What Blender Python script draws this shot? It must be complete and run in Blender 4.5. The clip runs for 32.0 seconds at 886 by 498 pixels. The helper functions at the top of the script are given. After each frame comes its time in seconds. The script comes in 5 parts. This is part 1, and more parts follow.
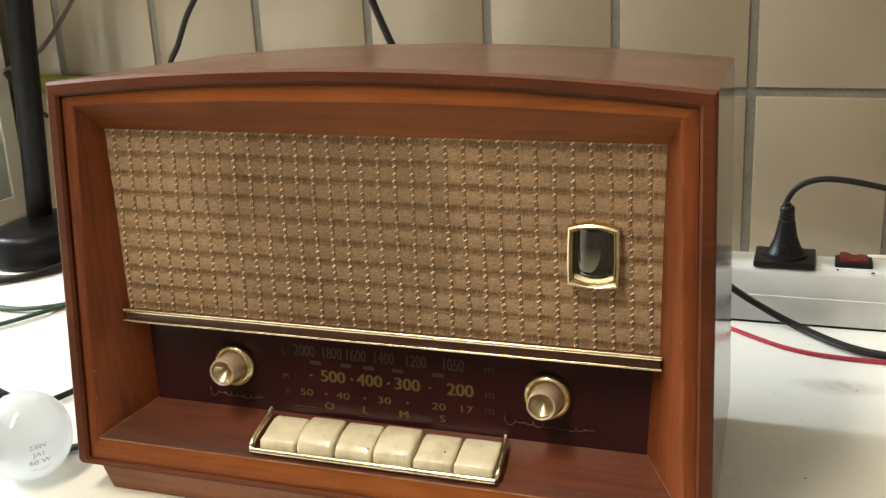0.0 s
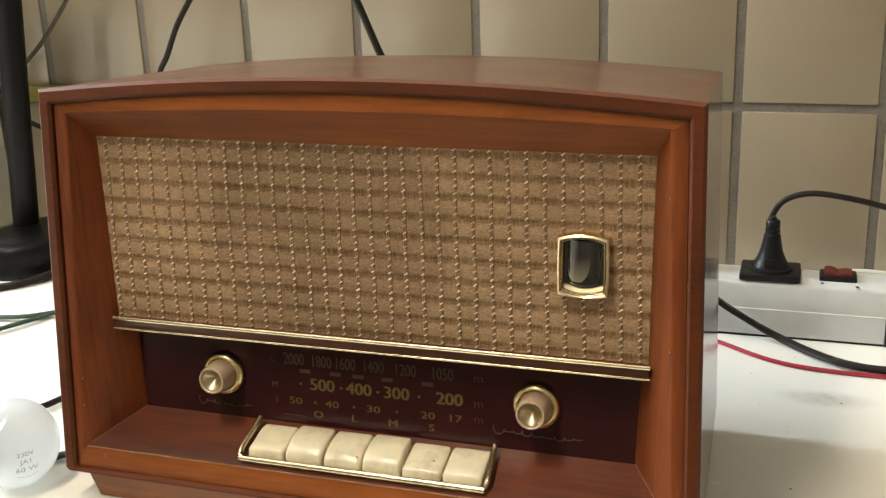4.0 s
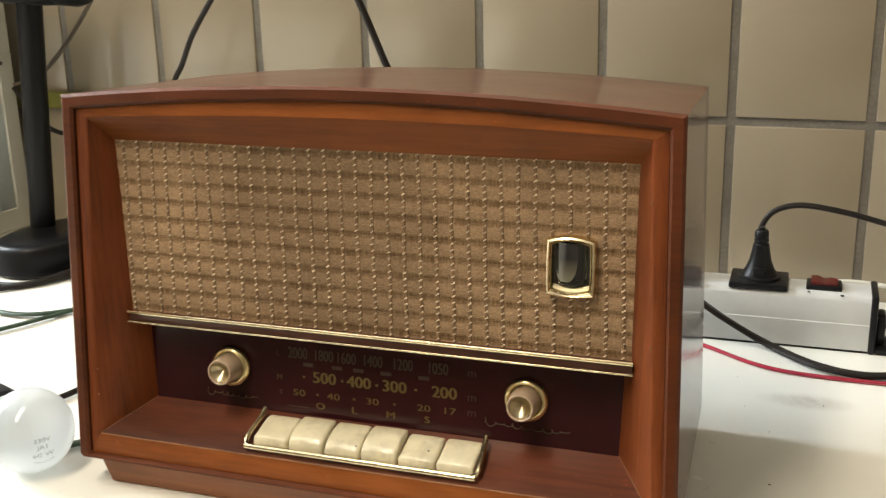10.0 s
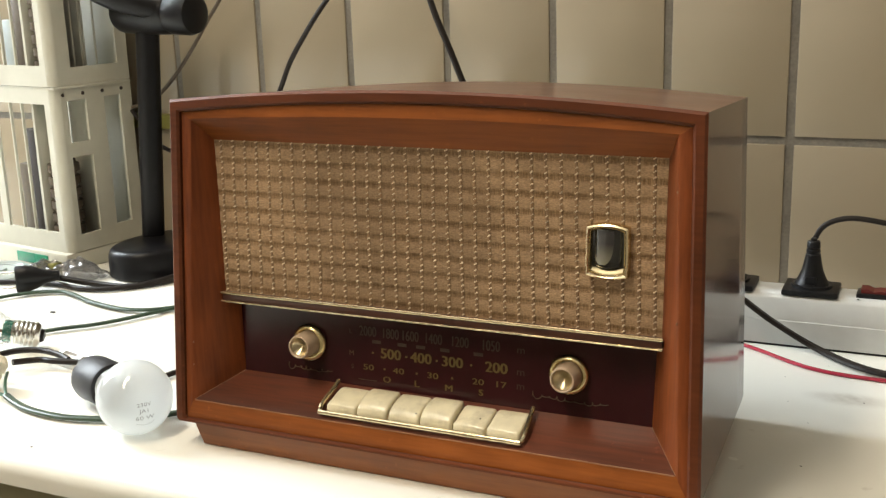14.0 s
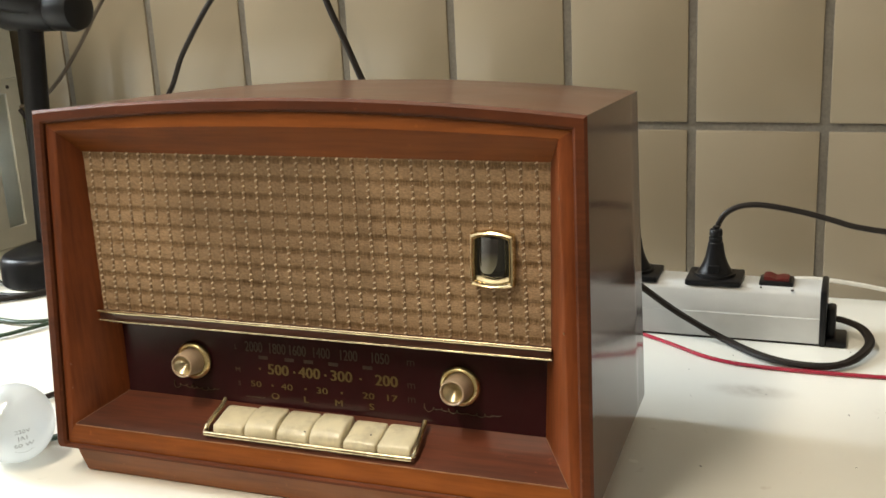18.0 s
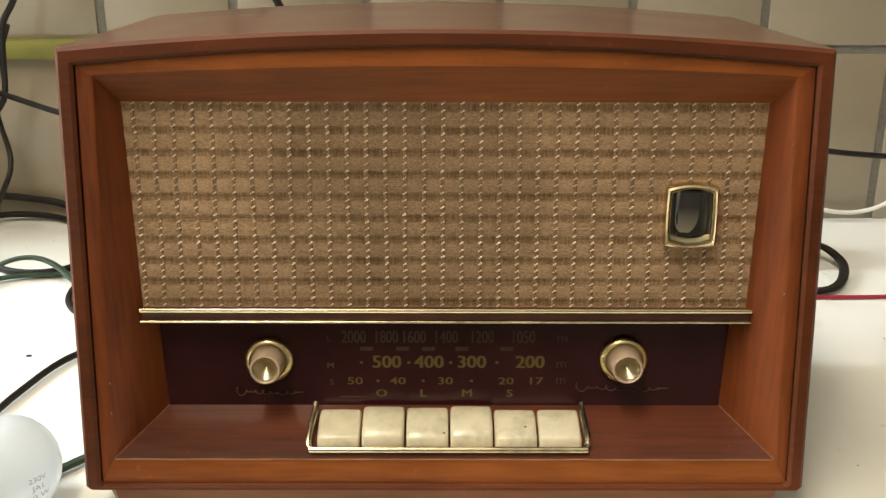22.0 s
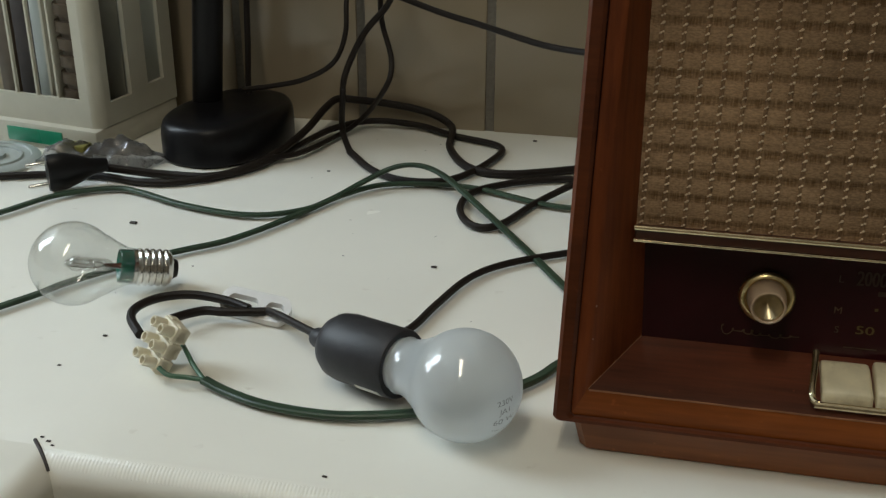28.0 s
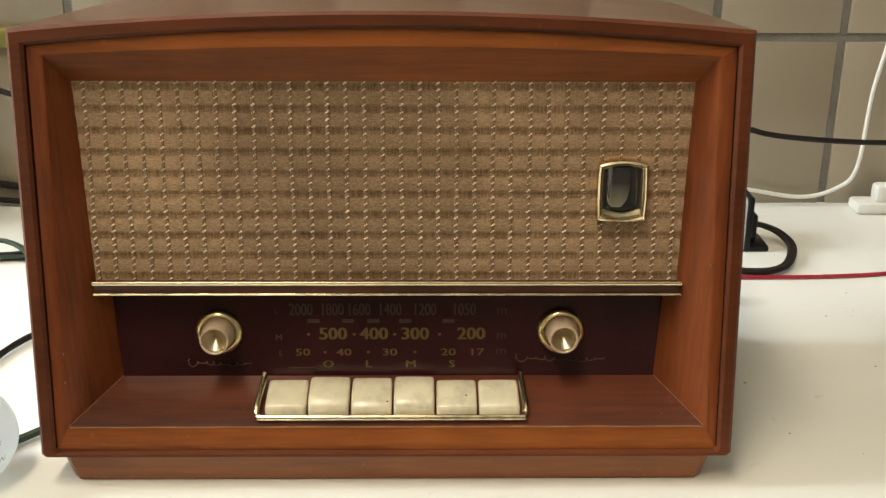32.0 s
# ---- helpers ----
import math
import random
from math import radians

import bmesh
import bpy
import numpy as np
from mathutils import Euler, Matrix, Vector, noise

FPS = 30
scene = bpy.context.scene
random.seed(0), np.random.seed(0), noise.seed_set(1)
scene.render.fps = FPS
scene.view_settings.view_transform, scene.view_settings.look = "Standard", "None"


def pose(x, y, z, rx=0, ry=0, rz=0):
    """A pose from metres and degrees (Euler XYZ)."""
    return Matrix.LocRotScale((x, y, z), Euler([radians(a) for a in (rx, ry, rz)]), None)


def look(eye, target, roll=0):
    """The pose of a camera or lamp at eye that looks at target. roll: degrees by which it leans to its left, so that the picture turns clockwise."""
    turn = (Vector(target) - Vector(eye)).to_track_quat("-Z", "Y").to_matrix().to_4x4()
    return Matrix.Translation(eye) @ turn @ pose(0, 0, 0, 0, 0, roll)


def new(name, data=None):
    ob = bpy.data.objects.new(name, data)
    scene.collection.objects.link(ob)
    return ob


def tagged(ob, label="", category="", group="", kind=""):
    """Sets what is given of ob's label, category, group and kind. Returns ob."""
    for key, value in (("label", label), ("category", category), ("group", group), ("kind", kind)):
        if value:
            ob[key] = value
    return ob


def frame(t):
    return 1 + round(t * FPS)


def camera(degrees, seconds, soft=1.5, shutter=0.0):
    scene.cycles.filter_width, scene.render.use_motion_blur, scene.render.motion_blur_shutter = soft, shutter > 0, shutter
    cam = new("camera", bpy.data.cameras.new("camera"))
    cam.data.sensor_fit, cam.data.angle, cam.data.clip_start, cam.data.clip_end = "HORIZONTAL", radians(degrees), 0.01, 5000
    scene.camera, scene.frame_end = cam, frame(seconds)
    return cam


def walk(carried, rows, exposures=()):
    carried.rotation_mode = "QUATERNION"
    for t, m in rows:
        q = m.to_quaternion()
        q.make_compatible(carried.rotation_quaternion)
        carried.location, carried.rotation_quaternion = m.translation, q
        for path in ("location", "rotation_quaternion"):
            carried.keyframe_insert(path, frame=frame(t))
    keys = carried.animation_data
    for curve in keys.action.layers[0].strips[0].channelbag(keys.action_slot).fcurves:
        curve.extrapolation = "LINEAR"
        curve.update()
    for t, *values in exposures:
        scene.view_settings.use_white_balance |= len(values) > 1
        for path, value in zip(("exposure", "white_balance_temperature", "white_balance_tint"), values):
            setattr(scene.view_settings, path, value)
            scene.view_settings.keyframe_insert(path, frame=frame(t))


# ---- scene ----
cam = camera(44.3, 32.0, soft=1.35, shutter=0.5)
PATH = [
    (0, (0.2477, -0.5265, 1.2733), (-0.3911, 1.2621, 0.6463), -2.81),
    (0.5, (0.2461, -0.5331, 1.2765), (-0.3892, 1.2586, 0.6551), -2.30),
    (1, (0.2479, -0.5332, 1.2717), (-0.3784, 1.2627, 0.6531), -2.26),
    (1.5, (0.2417, -0.5355, 1.2686), (-0.4056, 1.2561, 0.6595), -2.47),
    (2, (0.2460, -0.5338, 1.2711), (-0.3852, 1.2655, 0.6674), -2.44),
    (2.5, (0.2464, -0.5314, 1.2738), (-0.3808, 1.2696, 0.6714), -2.46),
    (3, (0.2450, -0.5333, 1.2737), (-0.3751, 1.2717, 0.6761), -2.26),
    (3.5, (0.2451, -0.5320, 1.2717), (-0.3708, 1.2726, 0.6682), -2.21),
    (5.5, (0.2460, -0.5341, 1.2719), (-0.3552, 1.2783, 0.6773), -1.75),
    (6, (0.2521, -0.5358, 1.2752), (-0.3504, 1.2778, 0.6855), -2.20),
    (6.5, (0.2538, -0.5349, 1.2759), (-0.3475, 1.2801, 0.6892), -2.26),
    (7, (0.2546, -0.5345, 1.2750), (-0.3492, 1.2774, 0.6812), -2.21),
    (7.5, (0.2555, -0.5357, 1.2762), (-0.3473, 1.2771, 0.6844), -1.81),
    (8, (0.2574, -0.5401, 1.2805), (-0.3286, 1.2789, 0.6908), -1.32),
    (8.5, (0.2592, -0.5496, 1.2840), (-0.3266, 1.2742, 0.7091), -1.22),
    (9, (0.2613, -0.5497, 1.2833), (-0.3261, 1.2744, 0.7106), -1.16),
    (9.5, (0.2583, -0.5492, 1.2757), (-0.3473, 1.2641, 0.6882), -1.30),
    (10, (0.2648, -0.5661, 1.2758), (-0.3651, 1.2415, 0.6962), -1.44),
    (10.5, (0.2823, -0.5962, 1.2805), (-0.4130, 1.1984, 0.7365), -0.33),
    (11, (0.3304, -0.6249, 1.2853), (-0.4133, 1.1602, 0.7751), -1.43),
    (11.5, (0.3395, -0.6278, 1.2813), (-0.4505, 1.1423, 0.7885), -1.73),
    (12, (0.3364, -0.6238, 1.2799), (-0.4636, 1.1390, 0.7774), -1.66),
    (12.5, (0.3390, -0.6270, 1.2815), (-0.4464, 1.1419, 0.7775), -1.60),
    (13, (0.3320, -0.6349, 1.2696), (-0.4111, 1.1483, 0.7520), -1.20),
    (13.5, (0.3226, -0.6396, 1.2632), (-0.4769, 1.1228, 0.7582), -0.78),
    (14, (0.3269, -0.6386, 1.2592), (-0.4863, 1.1209, 0.7662), -1.82),
    (14.5, (0.3236, -0.6427, 1.2577), (-0.4789, 1.1185, 0.7535), -1.84),
    (16.5, (0.3324, -0.6427, 1.2621), (-0.4538, 1.1296, 0.7713), -1.60),
    (17, (0.3294, -0.6459, 1.2580), (-0.4546, 1.1288, 0.7722), -1.39),
    (17.5, (0.3315, -0.6285, 1.2621), (-0.4057, 1.1573, 0.7449), -1.02),
    (18, (0.3479, -0.5925, 1.2740), (-0.3559, 1.1987, 0.7296), -3.00),
    (18.5, (0.2888, -0.5539, 1.2651), (-0.3781, 1.2232, 0.6350), -2.57),
    (19, (0.1322, -0.5048, 1.2417), (-0.1640, 1.3655, 0.5980), 0.91),
    (19.5, (0.0609, -0.5032, 1.2482), (-0.0963, 1.3615, 0.5425), 1.20),
    (20, (0.0174, -0.5332, 1.2567), (-0.0358, 1.3461, 0.5744), -0.10),
    (20.5, (-0.0072, -0.5337, 1.2661), (0.0013, 1.3366, 0.5577), 0.51),
    (21, (-0.0158, -0.5295, 1.2657), (-0.0414, 1.3389, 0.5526), 0.41),
    (21.5, (-0.0119, -0.5344, 1.2695), (-0.0155, 1.3433, 0.5807), 0.31),
    (22, (-0.0030, -0.5355, 1.2758), (0.0032, 1.3328, 0.5622), 0.17),
    (22.5, (0.0030, -0.5346, 1.2715), (0.0004, 1.3370, 0.5665), -0.48),
    (23, (-0.0492, -0.5273, 1.2545), (-0.1110, 1.3370, 0.5329), 0.34),
    (23.5, (-0.1049, -0.4860, 1.2410), (-0.3655, 1.3440, 0.4773), 0.13),
    (24, (-0.1397, -0.4796, 1.2332), (-0.4814, 1.3136, 0.4161), 1.04),
    (24.5, (-0.1735, -0.4748, 1.2246), (-0.5438, 1.3084, 0.3981), 1.82),
    (25, (-0.1782, -0.4739, 1.2232), (-0.5634, 1.3004, 0.3843), 1.44),
    (25.5, (-0.1770, -0.4737, 1.2227), (-0.5668, 1.3011, 0.3871), 1.08),
    (27.5, (-0.1623, -0.4789, 1.2346), (-0.5411, 1.3107, 0.4259), 0.44),
    (28, (-0.1608, -0.4833, 1.2350), (-0.5452, 1.3019, 0.4194), 0.27),
    (28.5, (-0.1650, -0.4803, 1.2319), (-0.5213, 1.3130, 0.4214), 0.90),
    (29, (-0.1515, -0.4856, 1.2340), (-0.5003, 1.3069, 0.4183), 0.26),
    (29.5, (-0.1451, -0.5068, 1.2457), (-0.5090, 1.2953, 0.4583), -0.06),
    (30, (-0.1261, -0.5060, 1.2429), (-0.4336, 1.2989, 0.4382), -0.18),
    (30.4, (-0.0811, -0.5149, 1.2513), (-0.2778, 1.3199, 0.4802), 0.89),
    (30.7, (-0.0617, -0.5477, 1.2678), (-0.0544, 1.3144, 0.5380), 1.59),
    (31, (-0.0050, -0.5660, 1.2680), (-0.0080, 1.3100, 0.5720), 1.0),
    (31.5, (0.0150, -0.5640, 1.2760), (0.0430, 1.2980, 0.5480), 0.5),
    (32, (0.0240, -0.5625, 1.2730), (0.0520, 1.3030, 0.5520), 0.3),
]
EXPOSURES = [(0, 0.46, 6650, 12), (5.5, 0.40, 6650, 12), (9.5, 0.42, 6650, 12), (11, 0.38, 6650, 12), (17.5, 0.36, 6650, 12), (18.5, 0.32, 6650, 11), (22.5, 0.34, 6650, 11), (23.2, 0.28, 6550, 10), (24.3, -0.83, 6300, 8), (25.0, -1.27, 6250, 8), (29.3, -1.25, 6250, 8), (30, -0.98, 6250, 7), (30.4, -0.70, 6400, 9), (31.0, -0.34, 6650, 11), (31.5, 0.16, 6650, 11), (32, 0.21, 6650, 11)]
walk(cam, [(t, look(eye, target, roll)) for t, eye, target, roll in PATH], EXPOSURES)

# ---- world and lights ----
world = bpy.data.worlds.new("world")
scene.world = world
world.use_nodes = True
wn = world.node_tree
sky = wn.nodes.new("ShaderNodeTexSky")
sky.sky_type = "NISHITA"
sky.sun_disc = False
sky.sun_elevation = radians(35)
sky.sun_rotation = radians(-100)
wn.links.new(sky.outputs[0], wn.nodes["Background"].inputs[0])
wn.nodes["Background"].inputs[1].default_value = 0.08


def area_lamp(name, at, towards, sx, sy, power, colour):
    data = bpy.data.lights.new(name, "AREA")
    data.shape, data.size, data.size_y = "RECTANGLE", sx, sy
    data.energy, data.color = power, colour
    ob = new(name, data)
    ob.matrix_world = look(at, towards)
    return ob


# daylight through the window of the side wall, and the tube under the ceiling
area_lamp("window_daylight", (-2.29, 0.16, 2.15), (-1.29, 0.04, 1.92), 0.70, 1.35, 100, (0.82, 0.93, 1.0))
area_lamp("ceiling_tube_light", (-0.42, -1.05, 2.84), (-0.42, -1.045, 0.0), 0.25, 1.55, 30.5, (1.0, 0.88, 0.68))


# ---- materials ----
def mat(name, colour, rough=0.5, metal=0.0, vary=0.12, scale=40.0, bump=0.0, bump_scale=200.0, spec=0.5, coat=0.0, stretch=(1, 1, 1)):
    m = bpy.data.materials.new(name)
    m.use_nodes = True
    nt = m.node_tree
    b = nt.nodes["Principled BSDF"]
    b.inputs["Roughness"].default_value = rough
    b.inputs["Metallic"].default_value = metal
    b.inputs["Specular IOR Level"].default_value = spec
    b.inputs["Coat Weight"].default_value = coat
    b.inputs["Coat Roughness"].default_value = 0.08
    tc = nt.nodes.new("ShaderNodeTexCoord")
    mp = nt.nodes.new("ShaderNodeMapping")
    mp.inputs["Scale"].default_value = stretch
    nt.links.new(tc.outputs["Object"], mp.inputs[0])
    n1 = nt.nodes.new("ShaderNodeTexNoise")
    n1.inputs["Scale"].default_value = scale
    n1.inputs["Detail"].default_value = 6
    n2 = nt.nodes.new("ShaderNodeTexNoise")
    n2.inputs["Scale"].default_value = scale * 0.13
    n2.inputs["Detail"].default_value = 3
    for n in (n1, n2):
        nt.links.new(mp.outputs[0], n.inputs["Vector"])
    mix = nt.nodes.new("ShaderNodeMath")
    mix.operation = "ADD"
    nt.links.new(n1.outputs[0], mix.inputs[0])
    nt.links.new(n2.outputs[0], mix.inputs[1])
    ramp = nt.nodes.new("ShaderNodeValToRGB")
    ramp.color_ramp.elements[0].position = 0.35
    ramp.color_ramp.elements[1].position = 0.65
    lo = [max(0.0, c * (1 - vary)) for c in colour]
    hi = [min(1.0, c * (1 + vary)) for c in colour]
    ramp.color_ramp.elements[0].color = (*lo, 1)
    ramp.color_ramp.elements[1].color = (*hi, 1)
    half = nt.nodes.new("ShaderNodeMath")
    half.operation = "MULTIPLY"
    half.inputs[1].default_value = 0.5
    nt.links.new(mix.outputs[0], half.inputs[0])
    nt.links.new(half.outputs[0], ramp.inputs[0])
    nt.links.new(ramp.outputs[0], b.inputs["Base Color"])
    rr = nt.nodes.new("ShaderNodeMapRange")
    rr.inputs[3].default_value = max(0.02, rough * 0.8)
    rr.inputs[4].default_value = min(1.0, rough * 1.25)
    nt.links.new(n2.outputs[0], rr.inputs[0])
    nt.links.new(rr.outputs[0], b.inputs["Roughness"])
    if bump:
        n3 = nt.nodes.new("ShaderNodeTexNoise")
        n3.inputs["Scale"].default_value = bump_scale
        n3.inputs["Detail"].default_value = 4
        nt.links.new(mp.outputs[0], n3.inputs["Vector"])
        bp = nt.nodes.new("ShaderNodeBump")
        bp.inputs["Strength"].default_value = bump
        bp.inputs["Distance"].default_value = 0.001
        nt.links.new(n3.outputs[0], bp.inputs["Height"])
        nt.links.new(bp.outputs[0], b.inputs["Normal"])
    return m


def wood(name, dark, light, along, rough=0.3, coat=0.3, wear=0.35, spec=0.35):
    """Lacquered veneer: fine grain drawn out along one axis, broad figure, small worn specks."""
    m = bpy.data.materials.new(name)
    m.use_nodes = True
    nt = m.node_tree
    b = nt.nodes["Principled BSDF"]
    tc = nt.nodes.new("ShaderNodeTexCoord")
    mp = nt.nodes.new("ShaderNodeMapping")
    s = [9.0, 9.0, 9.0]
    s["xyz".index(along)] = 0.7
    mp.inputs["Scale"].default_value = s
    nt.links.new(tc.outputs["Object"], mp.inputs[0])
    fig = nt.nodes.new("ShaderNodeTexNoise")
    fig.inputs["Scale"].default_value = 3.2
    fig.inputs["Detail"].default_value = 5
    fig.inputs["Distortion"].default_value = 0.6
    grain = nt.nodes.new("ShaderNodeTexNoise")
    grain.inputs["Scale"].default_value = 38
    grain.inputs["Detail"].default_value = 6
    nt.links.new(mp.outputs[0], fig.inputs["Vector"])
    nt.links.new(mp.outputs[0], grain.inputs["Vector"])
    big = nt.nodes.new("ShaderNodeTexNoise")
    big.inputs["Scale"].default_value = 14
    big.inputs["Detail"].default_value = 4
    nt.links.new(tc.outputs["Object"], big.inputs["Vector"])
    mx = nt.nodes.new("ShaderNodeMix")
    mx.inputs[0].default_value = 0.38
    nt.links.new(fig.outputs[0], mx.inputs[2])
    nt.links.new(grain.outputs[0], mx.inputs[3])
    mx2 = nt.nodes.new("ShaderNodeMix")
    mx2.inputs[0].default_value = 0.3
    nt.links.new(mx.outputs[0], mx2.inputs[2])
    nt.links.new(big.outputs[0], mx2.inputs[3])
    ramp = nt.nodes.new("ShaderNodeValToRGB")
    ramp.color_ramp.elements[0].position, ramp.color_ramp.elements[1].position = 0.36, 0.64
    ramp.color_ramp.elements[0].color = (*dark, 1)
    ramp.color_ramp.elements[1].color = (*light, 1)
    nt.links.new(mx2.outputs[0], ramp.inputs[0])
    spk = nt.nodes.new("ShaderNodeTexNoise")
    spk.inputs["Scale"].default_value = 160
    spk.inputs["Detail"].default_value = 2
    nt.links.new(tc.outputs["Object"], spk.inputs["Vector"])
    sr = nt.nodes.new("ShaderNodeValToRGB")
    sr.color_ramp.elements[0].position, sr.color_ramp.elements[1].position = 0.70, 0.78
    sr.color_ramp.elements[0].color = (0, 0, 0, 1)
    sr.color_ramp.elements[1].color = (wear, wear, wear, 1)
    nt.links.new(spk.outputs[0], sr.inputs[0])
    wm = nt.nodes.new("ShaderNodeMix")
    wm.data_type = "RGBA"
    nt.links.new(sr.outputs[0], wm.inputs[0])
    nt.links.new(ramp.outputs[0], wm.inputs[6])
    wm.inputs[7].default_value = (min(1, light[0] * 1.6), light[1] * 1.7, light[2] * 1.8, 1)
    nt.links.new(wm.outputs[2], b.inputs["Base Color"])
    rr = nt.nodes.new("ShaderNodeMapRange")
    rr.inputs[3].default_value, rr.inputs[4].default_value = rough * 0.75, rough * 1.35
    nt.links.new(big.outputs[0], rr.inputs[0])
    nt.links.new(rr.outputs[0], b.inputs["Roughness"])
    b.inputs["Specular IOR Level"].default_value = spec
    b.inputs["Coat Weight"].default_value = coat
    b.inputs["Coat Roughness"].default_value = 0.16
    bp = nt.nodes.new("ShaderNodeBump")
    bp.inputs["Strength"].default_value = 0.12
    bp.inputs["Distance"].default_value = 0.0006
    nt.links.new(grain.outputs[0], bp.inputs["Height"])
    nt.links.new(bp.outputs[0], b.inputs["Normal"])
    return m


RED_DARK, RED_LIGHT = (0.140, 0.037, 0.0080), (0.355, 0.104, 0.0205)
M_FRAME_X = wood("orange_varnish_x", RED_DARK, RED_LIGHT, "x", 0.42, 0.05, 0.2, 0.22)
# side boards: varnish colour darkened for the shade that falls on them
M_FRAME_Z = wood("shaded_red_brown_varnish_z", (0.105, 0.0265, 0.0083), (0.286, 0.0745, 0.0197), "z", 0.46, 0.05, 0.2, 0.22)
M_SHELL = wood("walnut_lacquer", (0.072, 0.022, 0.0120), (0.142, 0.050, 0.0270), "x", 0.30, 0.42, 0.25)
M_SIDE = wood("walnut_lacquer_side", (0.062, 0.022, 0.012), (0.115, 0.044, 0.022), "z", 0.13, 0.08, 0.2, 0.2)
M_RIM = wood("rim_varnish", (0.072, 0.019, 0.0060), (0.150, 0.039, 0.0115), "x", 0.45, 0.05, 0.4, 0.25)
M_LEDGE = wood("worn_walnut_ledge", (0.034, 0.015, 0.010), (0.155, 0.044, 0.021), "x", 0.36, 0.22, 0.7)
M_PLINTH = wood("plinth_varnish", (0.160, 0.050, 0.015), (0.320, 0.110, 0.032), "x", 0.36, 0.2)
M_EDGE_LIGHT = mat("pale_edge_highlight", (0.27, 0.13, 0.065), 0.35, 0, 0.45, 90)
M_GROOVE = mat("groove_shade_brown", (0.055, 0.016, 0.008), 0.5)
M_SILL = mat("dull_gilt_sill", (0.26, 0.23, 0.15), 0.40, 1.0, 0.2, 200)
M_TRIM = mat("dark_brown_lacquer", (0.078, 0.027, 0.016), 0.38, 0, 0.2, 120, coat=0.2)
M_CAP = mat("aged_nickel_brass", (0.52, 0.44, 0.29), 0.30, 1.0, 0.25, 160)
M_SCREW = mat("dull_brass_screw", (0.34, 0.22, 0.13), 0.45, 0.6, 0.3, 300)
M_CEMENT = mat("green_bulb_cement", (0.012, 0.12, 0.085), 0.2, 0, 0.4, 200, coat=0.8)
M_GLINT_CHIP = mat("pale_highlight_and_chip", (0.30, 0.18, 0.11), 0.5, 0, 0.5, 300)
M_GILT = mat("pale_gilt_brass", (0.80, 0.66, 0.36), 0.24, 1.0, 0.12, 120)
M_SILVERGILT = mat("silvery_brass", (0.76, 0.64, 0.42), 0.20, 1.0, 0.15, 120)
M_BRACKET = mat("tarnished_brass_wire", (0.60, 0.51, 0.34), 0.24, 1.0, 0.4, 200)
M_COLLAR = mat("knob_cream_plastic", (0.50, 0.37, 0.26), 0.32, 0, 0.08, 120, coat=0.3)
M_DIAL = mat("maroon_dial_glass", (0.040, 0.0085, 0.0115), 0.16, 0, 0.25, 30, spec=0.45)
M_INK = mat("dial_gold_ink", (0.145, 0.094, 0.022), 0.45, 0, 0.18, 300)
M_INK_DIM = mat("dial_faded_ink", (0.10, 0.060, 0.030), 0.5, 0, 0.3, 300)
M_INK_GHOST = mat("dial_ghost_ink", (0.052, 0.024, 0.013), 0.5, 0, 0.3, 300)
M_BLACK = mat("black_plastic", (0.010, 0.010, 0.011), 0.36, 0, 0.2, 60, 0.05, 400, spec=0.22)
M_LAMP = mat("satin_black_lamp_plastic", (0.0065, 0.0062, 0.0072), 0.34, 0, 0.2, 60, 0.04, 500, spec=0.22)
M_BLACK_MATT = mat("black_bakelite", (0.022, 0.022, 0.026), 0.5, 0, 0.25, 80, 0.1, 500)
M_RUBBER = mat("black_cable_sheath", (0.016, 0.012, 0.010), 0.46, 0, 0.2, 80, spec=0.25)
M_BROWN_CABLE = mat("brown_cable_sheath", (0.10, 0.075, 0.05), 0.5, 0, 0.2, 80)
M_GREEN = mat("green_twin_flex", (0.030, 0.056, 0.034), 0.35, 0, 0.25, 90)
M_GREEN_LIGHT = mat("light_green_flex", (0.055, 0.135, 0.085), 0.35, 0, 0.25, 90)
M_RED = mat("red_wire_sheath", (0.33, 0.012, 0.034), 0.25, 0, 0.1, 80, coat=0.6)
M_WHITE_CABLE = mat("white_cable_sheath", (0.72, 0.70, 0.64), 0.45, 0, 0.08, 80)
M_STEEL = mat("nickel_plate", (0.66, 0.65, 0.62), 0.2, 1.0, 0.1, 200)
M_STRIP = mat("grey_white_aluminium", (0.56, 0.57, 0.56), 0.38, 0.0, 0.05, 60)
M_SWITCH = mat("red_switch_plastic", (0.130, 0.014, 0.012), 0.35, 0, 0.2, 100)
M_ORG = mat("ivory_plastic", (0.50, 0.485, 0.405), 0.42, 0, 0.05, 50, 0.04, 300)
M_LABEL = mat("green_label_tape", (0.010, 0.20, 0.11), 0.25, 0, 0.15, 100)
M_TERM = mat("terminal_cream_nylon", (0.74, 0.69, 0.54), 0.42, 0, 0.07, 150)
M_GREY_DISC = mat("grey_lid_plastic", (0.36, 0.40, 0.39), 0.4, 0, 0.12, 60)
M_BAND = mat("yellow_green_strip", (0.21, 0.20, 0.045), 0.5, 0, 0.15, 40)
M_GROUT = mat("grey_cement_grout", (0.190, 0.176, 0.152), 0.9, 0, 0.2, 300, 0.5, 500)
M_WALL = mat("cream_wall_paint", (0.38, 0.33, 0.26), 0.8, 0, 0.05, 8, 0.1, 200)
M_CEIL = mat("white_ceiling_paint", (0.78, 0.77, 0.73), 0.9, 0, 0.03, 6)
M_FLOOR = mat("grey_floor_tile", (0.26, 0.24, 0.21), 0.5, 0, 0.15, 12)
M_CABINET = mat("cabinet_olive_paint", (0.38, 0.36, 0.24), 0.55, 0, 0.1, 20)
